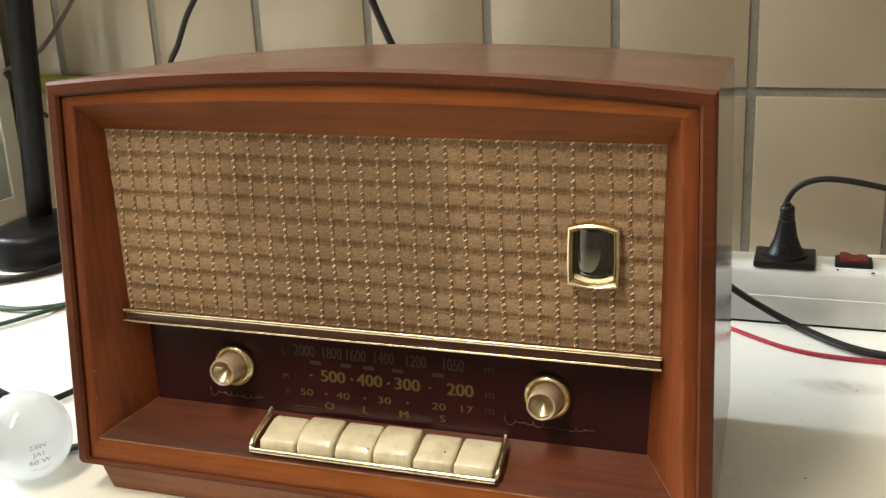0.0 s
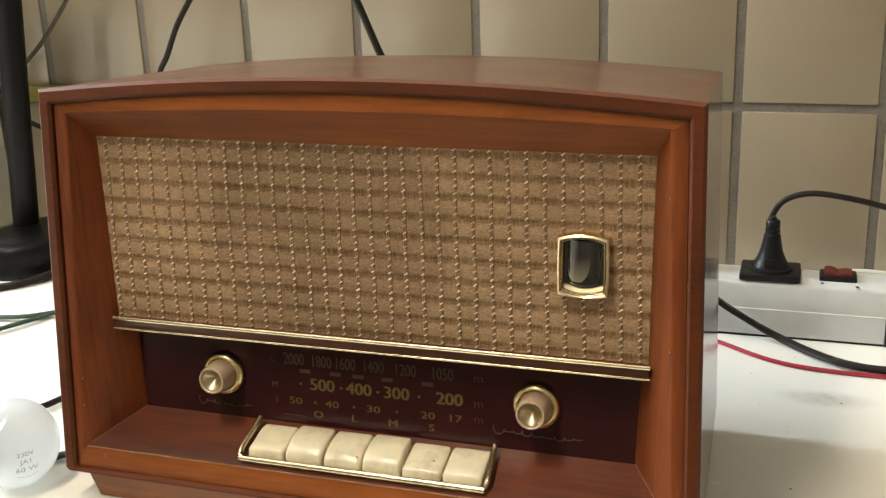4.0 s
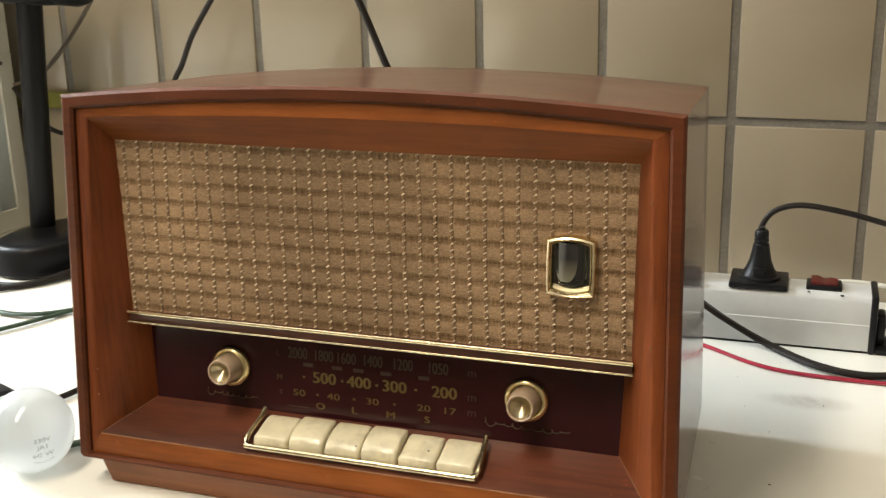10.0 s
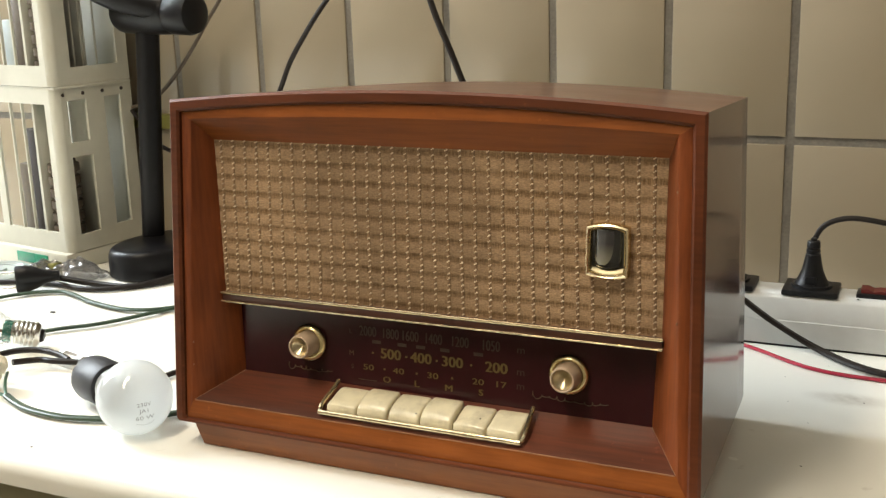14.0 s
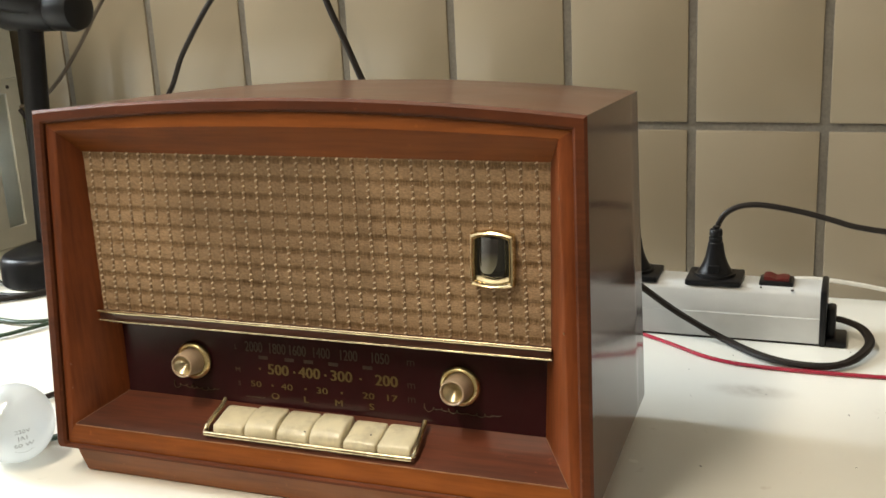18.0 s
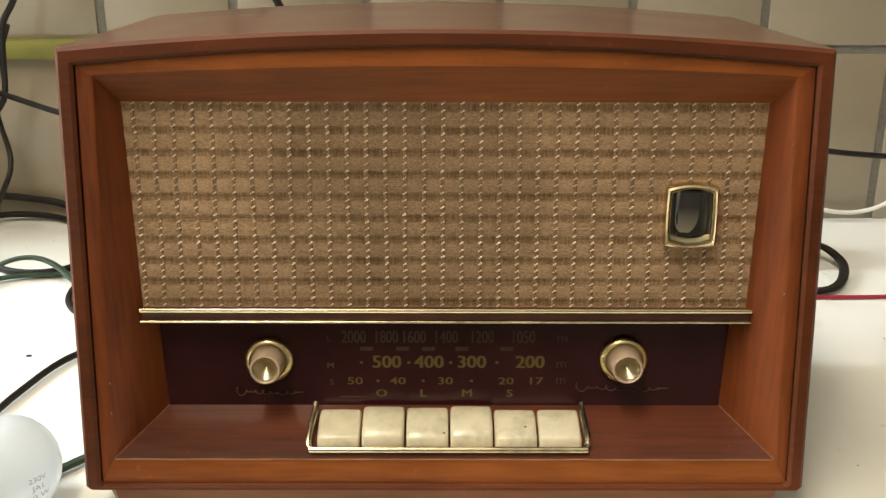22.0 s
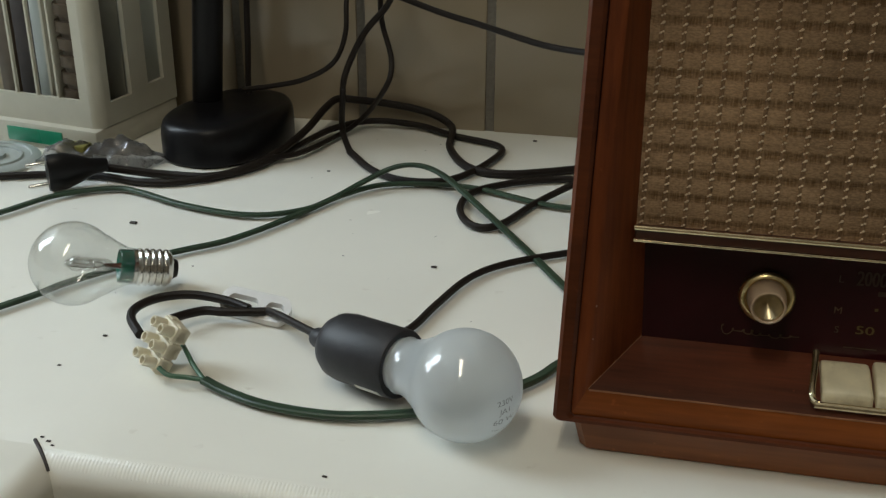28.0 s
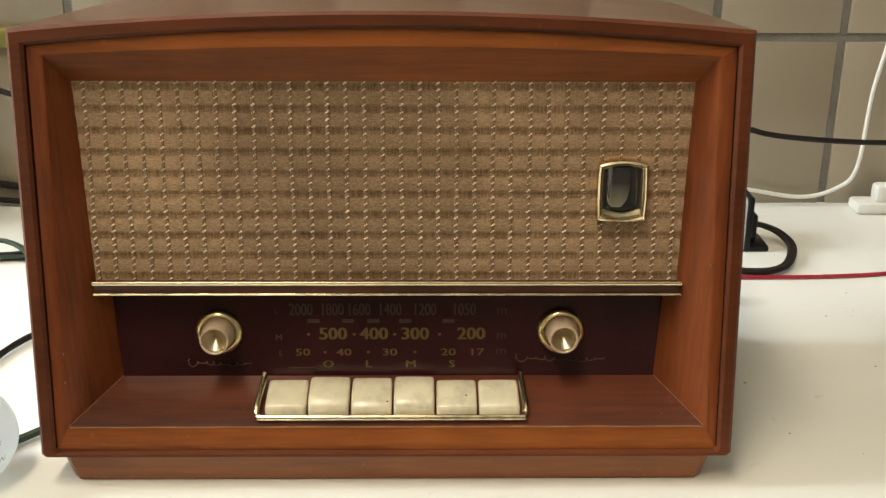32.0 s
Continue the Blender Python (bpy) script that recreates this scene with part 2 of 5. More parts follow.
M_DARK = mat("dark_stained_wood", (0.030, 0.022, 0.020), 0.6, 0, 0.3, 60)


def frosted():
    """Opal glass: light soaks through the wall from both sides, under a clear gloss."""
    m = bpy.data.materials.new("frosted_bulb_glass")
    m.use_nodes = True
    nt = m.node_tree
    nt.nodes.remove(nt.nodes["Principled BSDF"])
    dif = nt.nodes.new("ShaderNodeBsdfDiffuse")
    dif.inputs[0].default_value = (0.86, 0.92, 0.97, 1)
    thru = nt.nodes.new("ShaderNodeBsdfTranslucent")
    thru.inputs[0].default_value = (0.94, 0.985, 1.0, 1)
    soak = nt.nodes.new("ShaderNodeMixShader")
    soak.inputs[0].default_value = 0.60
    nt.links.new(dif.outputs[0], soak.inputs[1])
    nt.links.new(thru.outputs[0], soak.inputs[2])
    see = nt.nodes.new("ShaderNodeBsdfTransparent")
    veil = nt.nodes.new("ShaderNodeMixShader")
    veil.inputs[0].default_value = 0.22
    nt.links.new(soak.outputs[0], veil.inputs[1])
    nt.links.new(see.outputs[0], veil.inputs[2])
    gloss = nt.nodes.new("ShaderNodeBsdfGlossy")
    gloss.inputs["Roughness"].default_value = 0.03
    lw = nt.nodes.new("ShaderNodeLayerWeight")
    lw.inputs[0].default_value = 0.5
    pw = nt.nodes.new("ShaderNodeMath")
    pw.operation, pw.inputs[1].default_value = "POWER", 4.0
    nt.links.new(lw.outputs["Facing"], pw.inputs[0])
    mr = nt.nodes.new("ShaderNodeMapRange")
    mr.inputs[3].default_value, mr.inputs[4].default_value = 0.105, 0.5
    nt.links.new(pw.outputs[0], mr.inputs[0])
    mx = nt.nodes.new("ShaderNodeMixShader")
    nt.links.new(mr.outputs[0], mx.inputs[0])
    nt.links.new(veil.outputs[0], mx.inputs[1])
    nt.links.new(gloss.outputs[0], mx.inputs[2])
    nt.links.new(mx.outputs[0], nt.nodes["Material Output"].inputs[0])
    return m


M_FROST = frosted()


def thin_glass(name, face=0.035, rim=0.55):
    """Blown glass too thin to bend the light: clear, with a mirror gloss that grows at the rim."""
    m = bpy.data.materials.new(name)
    m.use_nodes = True
    nt = m.node_tree
    nt.nodes.remove(nt.nodes["Principled BSDF"])
    clear = nt.nodes.new("ShaderNodeBsdfTransparent")
    clear.inputs[0].default_value = (0.97, 0.975, 0.97, 1)
    gloss = nt.nodes.new("ShaderNodeBsdfGlossy")
    gloss.inputs["Roughness"].default_value = 0.02
    lw = nt.nodes.new("ShaderNodeLayerWeight")
    lw.inputs[0].default_value = 0.5
    pw = nt.nodes.new("ShaderNodeMath")
    pw.operation, pw.inputs[1].default_value = "POWER", 4.0
    nt.links.new(lw.outputs["Facing"], pw.inputs[0])
    fr = nt.nodes.new("ShaderNodeMapRange")
    fr.inputs[3].default_value, fr.inputs[4].default_value = face, rim
    nt.links.new(pw.outputs[0], fr.inputs[0])
    mx = nt.nodes.new("ShaderNodeMixShader")
    nt.links.new(fr.outputs[0], mx.inputs[0])
    nt.links.new(clear.outputs[0], mx.inputs[1])
    nt.links.new(gloss.outputs[0], mx.inputs[2])
    nt.links.new(mx.outputs[0], nt.nodes["Material Output"].inputs[0])
    return m


M_CLEAR = thin_glass("clear_bulb_glass", 0.065, 0.65)
M_BURNER = thin_glass("burner_glass", 0.32, 0.9)
M_POLY = mat("plastic_bag_film", (0.17, 0.165, 0.165), 0.2, 0, 0.35, 60, 0.1, 200, coat=0.5)
M_POLY.node_tree.nodes["Principled BSDF"].inputs["Alpha"].default_value = 0.62
M_PRINT = mat("grey_glass_print", (0.22, 0.24, 0.25), 0.5)
M_CLIP = mat("translucent_strain_clip", (0.70, 0.69, 0.68), 0.2, 0, 0.06, 80)
M_EYE = mat("smoked_tube_glass", (0.012, 0.013, 0.012), 0.06, 0, 0.2, 40, coat=1.0)


def phosphor_material():
    """Phosphor film, thick at the foot of the tube and burnt away towards its top."""
    m = mat("phosphor_coating", (0.17, 0.165, 0.125), 0.14, 0, 0.2, 60, coat=0.6)
    nt = m.node_tree
    b = nt.nodes["Principled BSDF"]
    tc = nt.nodes.new("ShaderNodeTexCoord")
    sep = nt.nodes.new("ShaderNodeSeparateXYZ")
    nt.links.new(tc.outputs["Object"], sep.inputs[0])
    ramp = nt.nodes.new("ShaderNodeValToRGB")
    ramp.color_ramp.elements[0].color, ramp.color_ramp.elements[1].color = (0.25, 0.24, 0.175, 1), (0.026, 0.024, 0.026, 1)
    mr = nt.nodes.new("ShaderNodeMapRange")
    mr.inputs[1].default_value, mr.inputs[2].default_value = 0.1680, 0.1840
    nt.links.new(sep.outputs["Z"], mr.inputs[0])
    nt.links.new(mr.outputs[0], ramp.inputs[0])
    nt.links.new(ramp.outputs[0], b.inputs["Base Color"])
    return m


M_EYE_GLOW = phosphor_material()


def worktop_material():
    m = mat("worn_white_laminate", (0.86, 0.855, 0.79), 0.24, 0, 0.05, 7, 0.03, 250)
    nt = m.node_tree
    b = nt.nodes["Principled BSDF"]
    old = b.inputs["Base Color"].links[0].from_socket
    tc = nt.nodes.new("ShaderNodeTexCoord")
    n = nt.nodes.new("ShaderNodeTexNoise")
    n.inputs["Scale"].default_value = 55
    n.inputs["Detail"].default_value = 3
    nt.links.new(tc.outputs["Object"], n.inputs["Vector"])
    r = nt.nodes.new("ShaderNodeValToRGB")
    r.color_ramp.elements[0].position, r.color_ramp.elements[1].position = 0.70, 0.80
    r.color_ramp.elements[0].color, r.color_ramp.elements[1].color = (0, 0, 0, 1), (0.35, 0.35, 0.35, 1)
    nt.links.new(n.outputs[0], r.inputs[0])
    mx = nt.nodes.new("ShaderNodeMix")
    mx.data_type = "RGBA"
    nt.links.new(r.outputs[0], mx.inputs[0])
    nt.links.new(old, mx.inputs[6])
    mx.inputs[7].default_value = (0.45, 0.40, 0.33, 1)
    nt.links.new(mx.outputs[2], b.inputs["Base Color"])
    # a rubbed grey smudge behind the radio, and patches wiped duller than the rest
    away = nt.nodes.new("ShaderNodeMapping")
    away.inputs["Location"].default_value = (-0.276 * 22, -0.279 * 52, 0)
    away.inputs["Scale"].default_value = (22, 52, 0)
    nt.links.new(tc.outputs["Object"], away.inputs[0])
    far = nt.nodes.new("ShaderNodeVectorMath")
    far.operation = "LENGTH"
    nt.links.new(away.outputs[0], far.inputs[0])
    rub = nt.nodes.new("ShaderNodeMapRange")
    rub.interpolation_type = "SMOOTHSTEP"
    for i, v in enumerate((0.15, 1.0, 0.75, 0.0)):
        rub.inputs[i + 1].default_value = v
    nt.links.new(far.outputs["Value"], rub.inputs[0])
    wipe = nt.nodes.new("ShaderNodeTexNoise")
    wipe.inputs["Scale"].default_value = 90
    wipe.inputs["Detail"].default_value = 4
    nt.links.new(tc.outputs["Object"], wipe.inputs["Vector"])
    amount = nt.nodes.new("ShaderNodeMath")
    amount.operation = "MULTIPLY"
    nt.links.new(rub.outputs[0], amount.inputs[0])
    nt.links.new(wipe.outputs[0], amount.inputs[1])
    smudge = nt.nodes.new("ShaderNodeMix")
    smudge.data_type = "RGBA"
    nt.links.new(amount.outputs[0], smudge.inputs[0])
    nt.links.new(mx.outputs[2], smudge.inputs[6])
    smudge.inputs[7].default_value = (0.30, 0.25, 0.19, 1)
    nt.links.new(smudge.outputs[2], b.inputs["Base Color"])
    dull = nt.nodes.new("ShaderNodeTexNoise")
    dull.inputs["Scale"].default_value = 11
    dull.inputs["Detail"].default_value = 3
    nt.links.new(tc.outputs["Object"], dull.inputs["Vector"])
    gloss = nt.nodes.new("ShaderNodeMapRange")
    for i, v in enumerate((0.25, 0.75, 0.21, 0.28)):
        gloss.inputs[i + 1].default_value = v
    nt.links.new(dull.outputs[0], gloss.inputs[0])
    nt.links.new(gloss.outputs[0], b.inputs["Roughness"])
    # fine ribs across the rounded front edge only
    sep = nt.nodes.new("ShaderNodeSeparateXYZ")
    nt.links.new(tc.outputs["Object"], sep.inputs[0])
    k = nt.nodes.new("ShaderNodeMath")
    k.operation, k.inputs[1].default_value = "MULTIPLY", 6.2832 / 0.0021
    nt.links.new(sep.outputs[0], k.inputs[0])
    w = nt.nodes.new("ShaderNodeMath")
    w.operation = "SINE"
    nt.links.new(k.outputs[0], w.inputs[0])
    e = nt.nodes.new("ShaderNodeMath")
    e.operation, e.inputs[1].default_value = "LESS_THAN", -0.0530
    nt.links.new(sep.outputs[1], e.inputs[0])
    low = nt.nodes.new("ShaderNodeMath")
    low.operation, low.inputs[1].default_value = "GREATER_THAN", -0.0615
    nt.links.new(sep.outputs[1], low.inputs[0])
    rim = nt.nodes.new("ShaderNodeMath")
    rim.operation = "MULTIPLY"
    nt.links.new(e.outputs[0], rim.inputs[0])
    nt.links.new(low.outputs[0], rim.inputs[1])
    p = nt.nodes.new("ShaderNodeMath")
    p.operation = "MULTIPLY"
    nt.links.new(w.outputs[0], p.inputs[0])
    nt.links.new(rim.outputs[0], p.inputs[1])
    bp = nt.nodes.new("ShaderNodeBump")
    bp.inputs["Strength"].default_value, bp.inputs["Distance"].default_value = 0.5, 0.00011
    nt.links.new(p.outputs[0], bp.inputs["Height"])
    if b.inputs["Normal"].links:
        nt.links.new(b.inputs["Normal"].links[0].from_socket, bp.inputs["Normal"])
    nt.links.new(bp.outputs[0], b.inputs["Normal"])
    return m


M_TOP = worktop_material()


def tile_material():
    m = mat("beige_glazed_tile", (0.305, 0.253, 0.180), 0.22, 0, 0.05, 5, 0.03, 60, coat=0.4)
    nt = m.node_tree
    b = nt.nodes["Principled BSDF"]
    old = b.inputs["Base Color"].links[0].from_socket
    oi = nt.nodes.new("ShaderNodeObjectInfo")
    hs = nt.nodes.new("ShaderNodeHueSaturation")
    mr = nt.nodes.new("ShaderNodeMapRange")
    mr.inputs[3].default_value, mr.inputs[4].default_value = 0.94, 1.05
    nt.links.new(oi.outputs["Random"], mr.inputs[0])
    nt.links.new(mr.outputs[0], hs.inputs["Value"])
    nt.links.new(old, hs.inputs["Color"])
    nt.links.new(hs.outputs[0], b.inputs["Base Color"])
    return m


M_TILE = tile_material()


def cloth_material():
    """Woven speaker cloth: tan ground with dark olive weft bands and a fine thread relief."""
    m = bpy.data.materials.new("speaker_cloth_weave")
    m.use_nodes = True
    nt = m.node_tree
    b = nt.nodes["Principled BSDF"]
    b.inputs["Roughness"].default_value = 0.85
    b.inputs["Specular IOR Level"].default_value = 0.2
    tc = nt.nodes.new("ShaderNodeTexCoord")
    sep = nt.nodes.new("ShaderNodeSeparateXYZ")
    nt.links.new(tc.outputs["Object"], sep.inputs[0])

    def math_node(op, a, c=None, d=None):
        n = nt.nodes.new("ShaderNodeMath")
        n.operation = op
        for i, v in enumerate((a, c, d)):
            if v is None:
                continue
            if isinstance(v, (int, float)):
                n.inputs[i].default_value = v
            else:
                nt.links.new(v, n.inputs[i])
        return n.outputs[0]

    def noise(scale, stretch=(1, 1, 1), detail=3):
        mp = nt.nodes.new("ShaderNodeMapping")
        mp.inputs["Scale"].default_value = stretch
        nt.links.new(tc.outputs["Object"], mp.inputs[0])
        n = nt.nodes.new("ShaderNodeTexNoise")
        n.inputs["Scale"].default_value = scale
        n.inputs["Detail"].default_value = detail
        nt.links.new(mp.outputs[0], n.inputs["Vector"])
        return n.outputs[0]

    def span(v, a, c, lo, hi):
        n = nt.nodes.new("ShaderNodeMapRange")
        n.interpolation_type = "SMOOTHSTEP"
        for i, k in enumerate((a, c, lo, hi)):
            n.inputs[i + 1].default_value = k
        nt.links.new(v, n.inputs[0])
        return n.outputs[0]

    z = math_node("ADD", math_node("ADD", sep.outputs["Z"], -0.00169), math_node("MULTIPLY", noise(60), 0.0012))
    band = math_node("MULTIPLY", math_node("PINGPONG", math_node("MULTIPLY", z, 1 / 0.01249), 0.5), 2.0)
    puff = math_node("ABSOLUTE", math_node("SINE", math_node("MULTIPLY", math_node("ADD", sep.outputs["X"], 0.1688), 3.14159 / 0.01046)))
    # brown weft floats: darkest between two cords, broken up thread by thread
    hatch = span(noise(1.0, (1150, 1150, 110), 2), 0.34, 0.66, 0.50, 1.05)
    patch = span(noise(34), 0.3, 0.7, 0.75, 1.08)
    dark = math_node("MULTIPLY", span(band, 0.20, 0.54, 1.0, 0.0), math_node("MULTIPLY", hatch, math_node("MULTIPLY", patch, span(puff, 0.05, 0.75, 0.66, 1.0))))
    thread = span(noise(1.0, (560, 560, 1300), 3), 0.3, 0.7, 0.76, 1.20)
    blot = span(noise(22, detail=4), 0.3, 0.7, 0.90, 1.09)
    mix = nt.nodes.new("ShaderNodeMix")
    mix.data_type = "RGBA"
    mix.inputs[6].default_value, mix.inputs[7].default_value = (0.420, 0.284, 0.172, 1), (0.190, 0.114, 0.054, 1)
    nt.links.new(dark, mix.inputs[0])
    hs = nt.nodes.new("ShaderNodeHueSaturation")
    nt.links.new(mix.outputs[2], hs.inputs["Color"])
    # darker disc painted in for the dark loudspeaker opening behind the cloth
    dx = math_node("MULTIPLY", math_node("ADD", sep.outputs["X"], 0.020), 1 / 0.081)
    dz = math_node("MULTIPLY", math_node("ADD", sep.outputs["Z"], -0.186), 1 / 0.081)
    rad = math_node("ADD", math_node("MULTIPLY", dx, dx), math_node("MULTIPLY", dz, dz))
    disc = span(rad, 0.72, 1.08, 0.78, 1.0)
    nt.links.new(math_node("MULTIPLY", blot, math_node("MULTIPLY", thread, disc)), hs.inputs["Value"])
    nt.links.new(hs.outputs[0], b.inputs["Base Color"])
    w1 = math_node("SINE", math_node("MULTIPLY", sep.outputs["Z"], 6.2832 / 0.0012))
    w2 = math_node("SINE", math_node("MULTIPLY", sep.outputs["X"], 6.2832 / 0.0017))
    cell = math_node("MULTIPLY", math_node("POWER", puff, 0.6), math_node("POWER", band, 0.6))
    hgt = math_node("ADD", math_node("MULTIPLY", w1, 0.09), math_node("ADD", math_node("MULTIPLY", w2, 0.08), math_node("ADD", math_node("MULTIPLY", hatch, 0.12), math_node("MULTIPLY", cell, 2.0))))
    bp = nt.nodes.new("ShaderNodeBump")
    bp.inputs["Strength"].default_value = 0.55
    bp.inputs["Distance"].default_value = 0.0008
    nt.links.new(hgt, bp.inputs["Height"])
    nt.links.new(bp.outputs[0], b.inputs["Normal"])
    return m


M_CLOTH = cloth_material()
M_CORD = mat("twisted_cord_yarn", (0.70, 0.57, 0.415), 0.5, 0, 0.3, 420)
M_CORE = mat("brown_core_thread", (0.275, 0.172, 0.094), 0.8, 0, 0.3, 500)

def key_material():
    """Yellowed keys with brown grime that gathered in blotches."""
    m = mat("grimy_cream_plastic", (0.74, 0.675, 0.485), 0.30, 0, 0.12, 120, 0.05, 300, coat=0.35)
    nt = m.node_tree
    b = nt.nodes["Principled BSDF"]
    old = b.inputs["Base Color"].links[0].from_socket
    tc = nt.nodes.new("ShaderNodeTexCoord")
    n = nt.nodes.new("ShaderNodeTexNoise")
    n.inputs["Scale"].default_value = 70
    n.inputs["Detail"].default_value = 5
    n.inputs["Roughness"].default_value = 0.65
    nt.links.new(tc.outputs["Object"], n.inputs["Vector"])
    r = nt.nodes.new("ShaderNodeMapRange")
    r.inputs[1].default_value, r.inputs[2].default_value = 0.50, 0.74
    r.inputs[3].default_value, r.inputs[4].default_value = 0.0, 0.5
    nt.links.new(n.outputs[0], r.inputs[0])
    mx = nt.nodes.new("ShaderNodeMix")
    mx.data_type = "RGBA"
    nt.links.new(r.outputs[0], mx.inputs[0])
    nt.links.new(old, mx.inputs[6])
    mx.inputs[7].default_value = (0.33, 0.275, 0.165, 1)
    nt.links.new(mx.outputs[2], b.inputs["Base Color"])
    return m


M_KEY = key_material()

# ---- building helpers ----
BASE = {}


def thing(name, at, label, category, group="", kind=""):
    ob = new(name)
    ob.location = at
    ob.empty_display_size = 0.02
    BASE[ob] = Vector(at)
    return tagged(ob, label, category, group, kind)


def mesh_of(name, bm, material, base, smooth=35):
    bmesh.ops.translate(bm, verts=bm.verts, vec=-base)
    bmesh.ops.recalc_face_normals(bm, faces=bm.faces)
    me = bpy.data.meshes.new(name)
    bm.to_mesh(me)
    bm.free()
    me.materials.append(material)
    if smooth:
        for p in me.polygons:
            p.use_smooth = True
        me.set_sharp_from_angle(angle=radians(smooth))
    return me


def part(name, bm, material, parent, label="", smooth=35):
    me = mesh_of(name, bm, material, BASE[parent], smooth)
    ob = new(name, me)
    ob.parent = parent
    BASE[ob] = BASE[parent]
    return tagged(ob, label)


def single(name, bm, material, at, label, category, group="", kind="", smooth=35):
    """A thing of one mesh."""
    ob = new(name, mesh_of(name, bm, material, Vector(at), smooth))
    ob.location = at
    BASE[ob] = Vector(at)
    return tagged(ob, label, category, group, kind)


def box(bm, lo, hi, bevel=0.0, seg=2):
    r = bmesh.ops.create_cube(bm, size=1.0)
    for v in r["verts"]:
        v.co = Vector([lo[i] + (v.co[i] + 0.5) * (hi[i] - lo[i]) for i in range(3)])
    if bevel:
        es = list({e for v in r["verts"] for e in v.link_edges})
        r = bmesh.ops.bevel(bm, geom=es, offset=bevel, segments=seg, affect="EDGES", profile=0.5)
    return r["verts"]


def loft(bm, rings, closed=True, cap=True):
    """Quads between rings of equal length; closed: each ring is a loop."""
    made = [[bm.verts.new(p) for p in ring] for ring in rings]
    n = len(rings[0])
    for a, b in zip(made, made[1:]):
        for i in range(n if closed else n - 1):
            j = (i + 1) % n
            bm.faces.new((a[i], a[j], b[j], b[i]))
    if cap and closed:
        bm.faces.new(made[0])
        bm.faces.new(list(reversed(made[-1])))
    return made


def smooth_path(pts, steps=6):
    p = [Vector(q) for q in pts]
    p = [2 * p[0] - p[1]] + p + [2 * p[-1] - p[-2]]
    out = []
    for i in range(1, len(p) - 2):
        for s in range(steps):
            t = s / steps
            out.append(0.5 * ((2 * p[i]) + (p[i + 1] - p[i - 1]) * t + (2 * p[i - 1] - 5 * p[i] + 4 * p[i + 1] - p[i + 2]) * t * t
                              + (3 * p[i] - p[i - 1] - 3 * p[i + 1] + p[i + 2]) * t * t * t))
    out.append(p[-2])
    return out


def sweep(bm, line, section):
    """A section of (across, up) points carried along a line."""
    rings, old = [], None
    for i, c in enumerate(line):
        d = (line[min(i + 1, len(line) - 1)] - line[max(i - 1, 0)]).normalized()
        side = d.cross(Vector((0, 0, 1)))
        if side.length < 0.15:
            side = old if old is not None else Vector((1, 0, 0))
        side = (side - d * side.dot(d)).normalized()
        if old is not None and side.dot(old) < 0:
            side = -side
        old = side
        up = side.cross(d)
        rings.append([c + side * u + up * v for u, v in section])
    loft(bm, rings)


def round_section(r, n=10):
    return [(r * math.cos(2 * math.pi * i / n), r * math.sin(2 * math.pi * i / n)) for i in range(n)]


def twin_section(r):
    """Two round cores moulded side by side."""
    out = []
    for i in range(7):
        a = radians(-115 + 230 * i / 6)
        out.append((0.85 * r + r * math.cos(a), r * math.sin(a)))
    for i in range(7):
        a = radians(65 + 230 * i / 6)
        out.append((-0.85 * r + r * math.cos(a), r * math.sin(a)))
    return out


def revolve(bm, profile, origin, axis, seg=32):
    """A profile of (radius, height) turned round an axis; radius 0 closes the ends."""
    axis = Vector(axis).normalized()
    q = axis.to_track_quat("Z", "Y").to_matrix()
    o = Vector(origin)
    rings = []
    for r, hgt in profile:
        rr = max(r, 1e-5)
        rings.append([o + q @ Vector((rr * math.cos(2 * math.pi * i / seg), rr * math.sin(2 * math.pi * i / seg), hgt)) for i in range(seg)])
    loft(bm, rings, True, True)


def cable(name, pts, r, material, label, twin=False, steps=6):
    bm = bmesh.new()
    sweep(bm, smooth_path(pts, steps), twin_section(r) if twin else round_section(r))
    return single(name, bm, material, pts[0], label, "cable")


def text_mesh(bm, body, height, place):
    """Letters of the built-in font laid into bm; place(u, v) gives the point for letter coordinates u, v, centred on u."""
    cu = bpy.data.curves.new("letters", "FONT")
    cu.body, cu.size, cu.align_x, cu.resolution_u = body, 1.0, "CENTER", 3
    ob = bpy.data.objects.new("letters", cu)
    me = ob.to_mesh()
    if len(me.vertices):
        top = max(v.co.y for v in me.vertices)
        low = min(v.co.y for v in me.vertices)
        k = height / max(top - low, 1e-6)
        vs = [bm.verts.new(place(v.co.x * k, (v.co.y - low) * k)) for v in me.vertices]
        for p in me.polygons:
            try:
                bm.faces.new([vs[i] for i in p.vertices])
            except ValueError:
                pass
    ob.to_mesh_clear()
    bpy.data.objects.remove(ob)
    bpy.data.curves.remove(cu)


TABLE = 0.90
WALL_Y = 0.5435

# ---- the room ----
def structure(name, lo, hi, material, label, category, bevel=0.0):
    bm = bmesh.new()
    box(bm, lo, hi, bevel)
    return single(name, bm, material, lo, label, category, kind="structure", smooth=0)


structure("floor", (-2.5, -3.0, -0.1), (2.4, 0.58, 0.0), M_FLOOR, "grey tiled workshop floor", "floor")
structure("ceiling", (-2.5, -3.0, 3.00), (2.4, 0.58, 3.1), M_CEIL, "plain white painted ceiling", "ceiling")
structure("wall_east", (2.3, -3.0, 0.0), (2.4, 0.58, 3.0), M_WALL, "plain cream painted side wall", "wall")
structure("wall_south", (-2.5, -3.1, 0.0), (2.4, -3.0, 3.0), M_WALL, "plain cream painted wall behind the room", "wall")
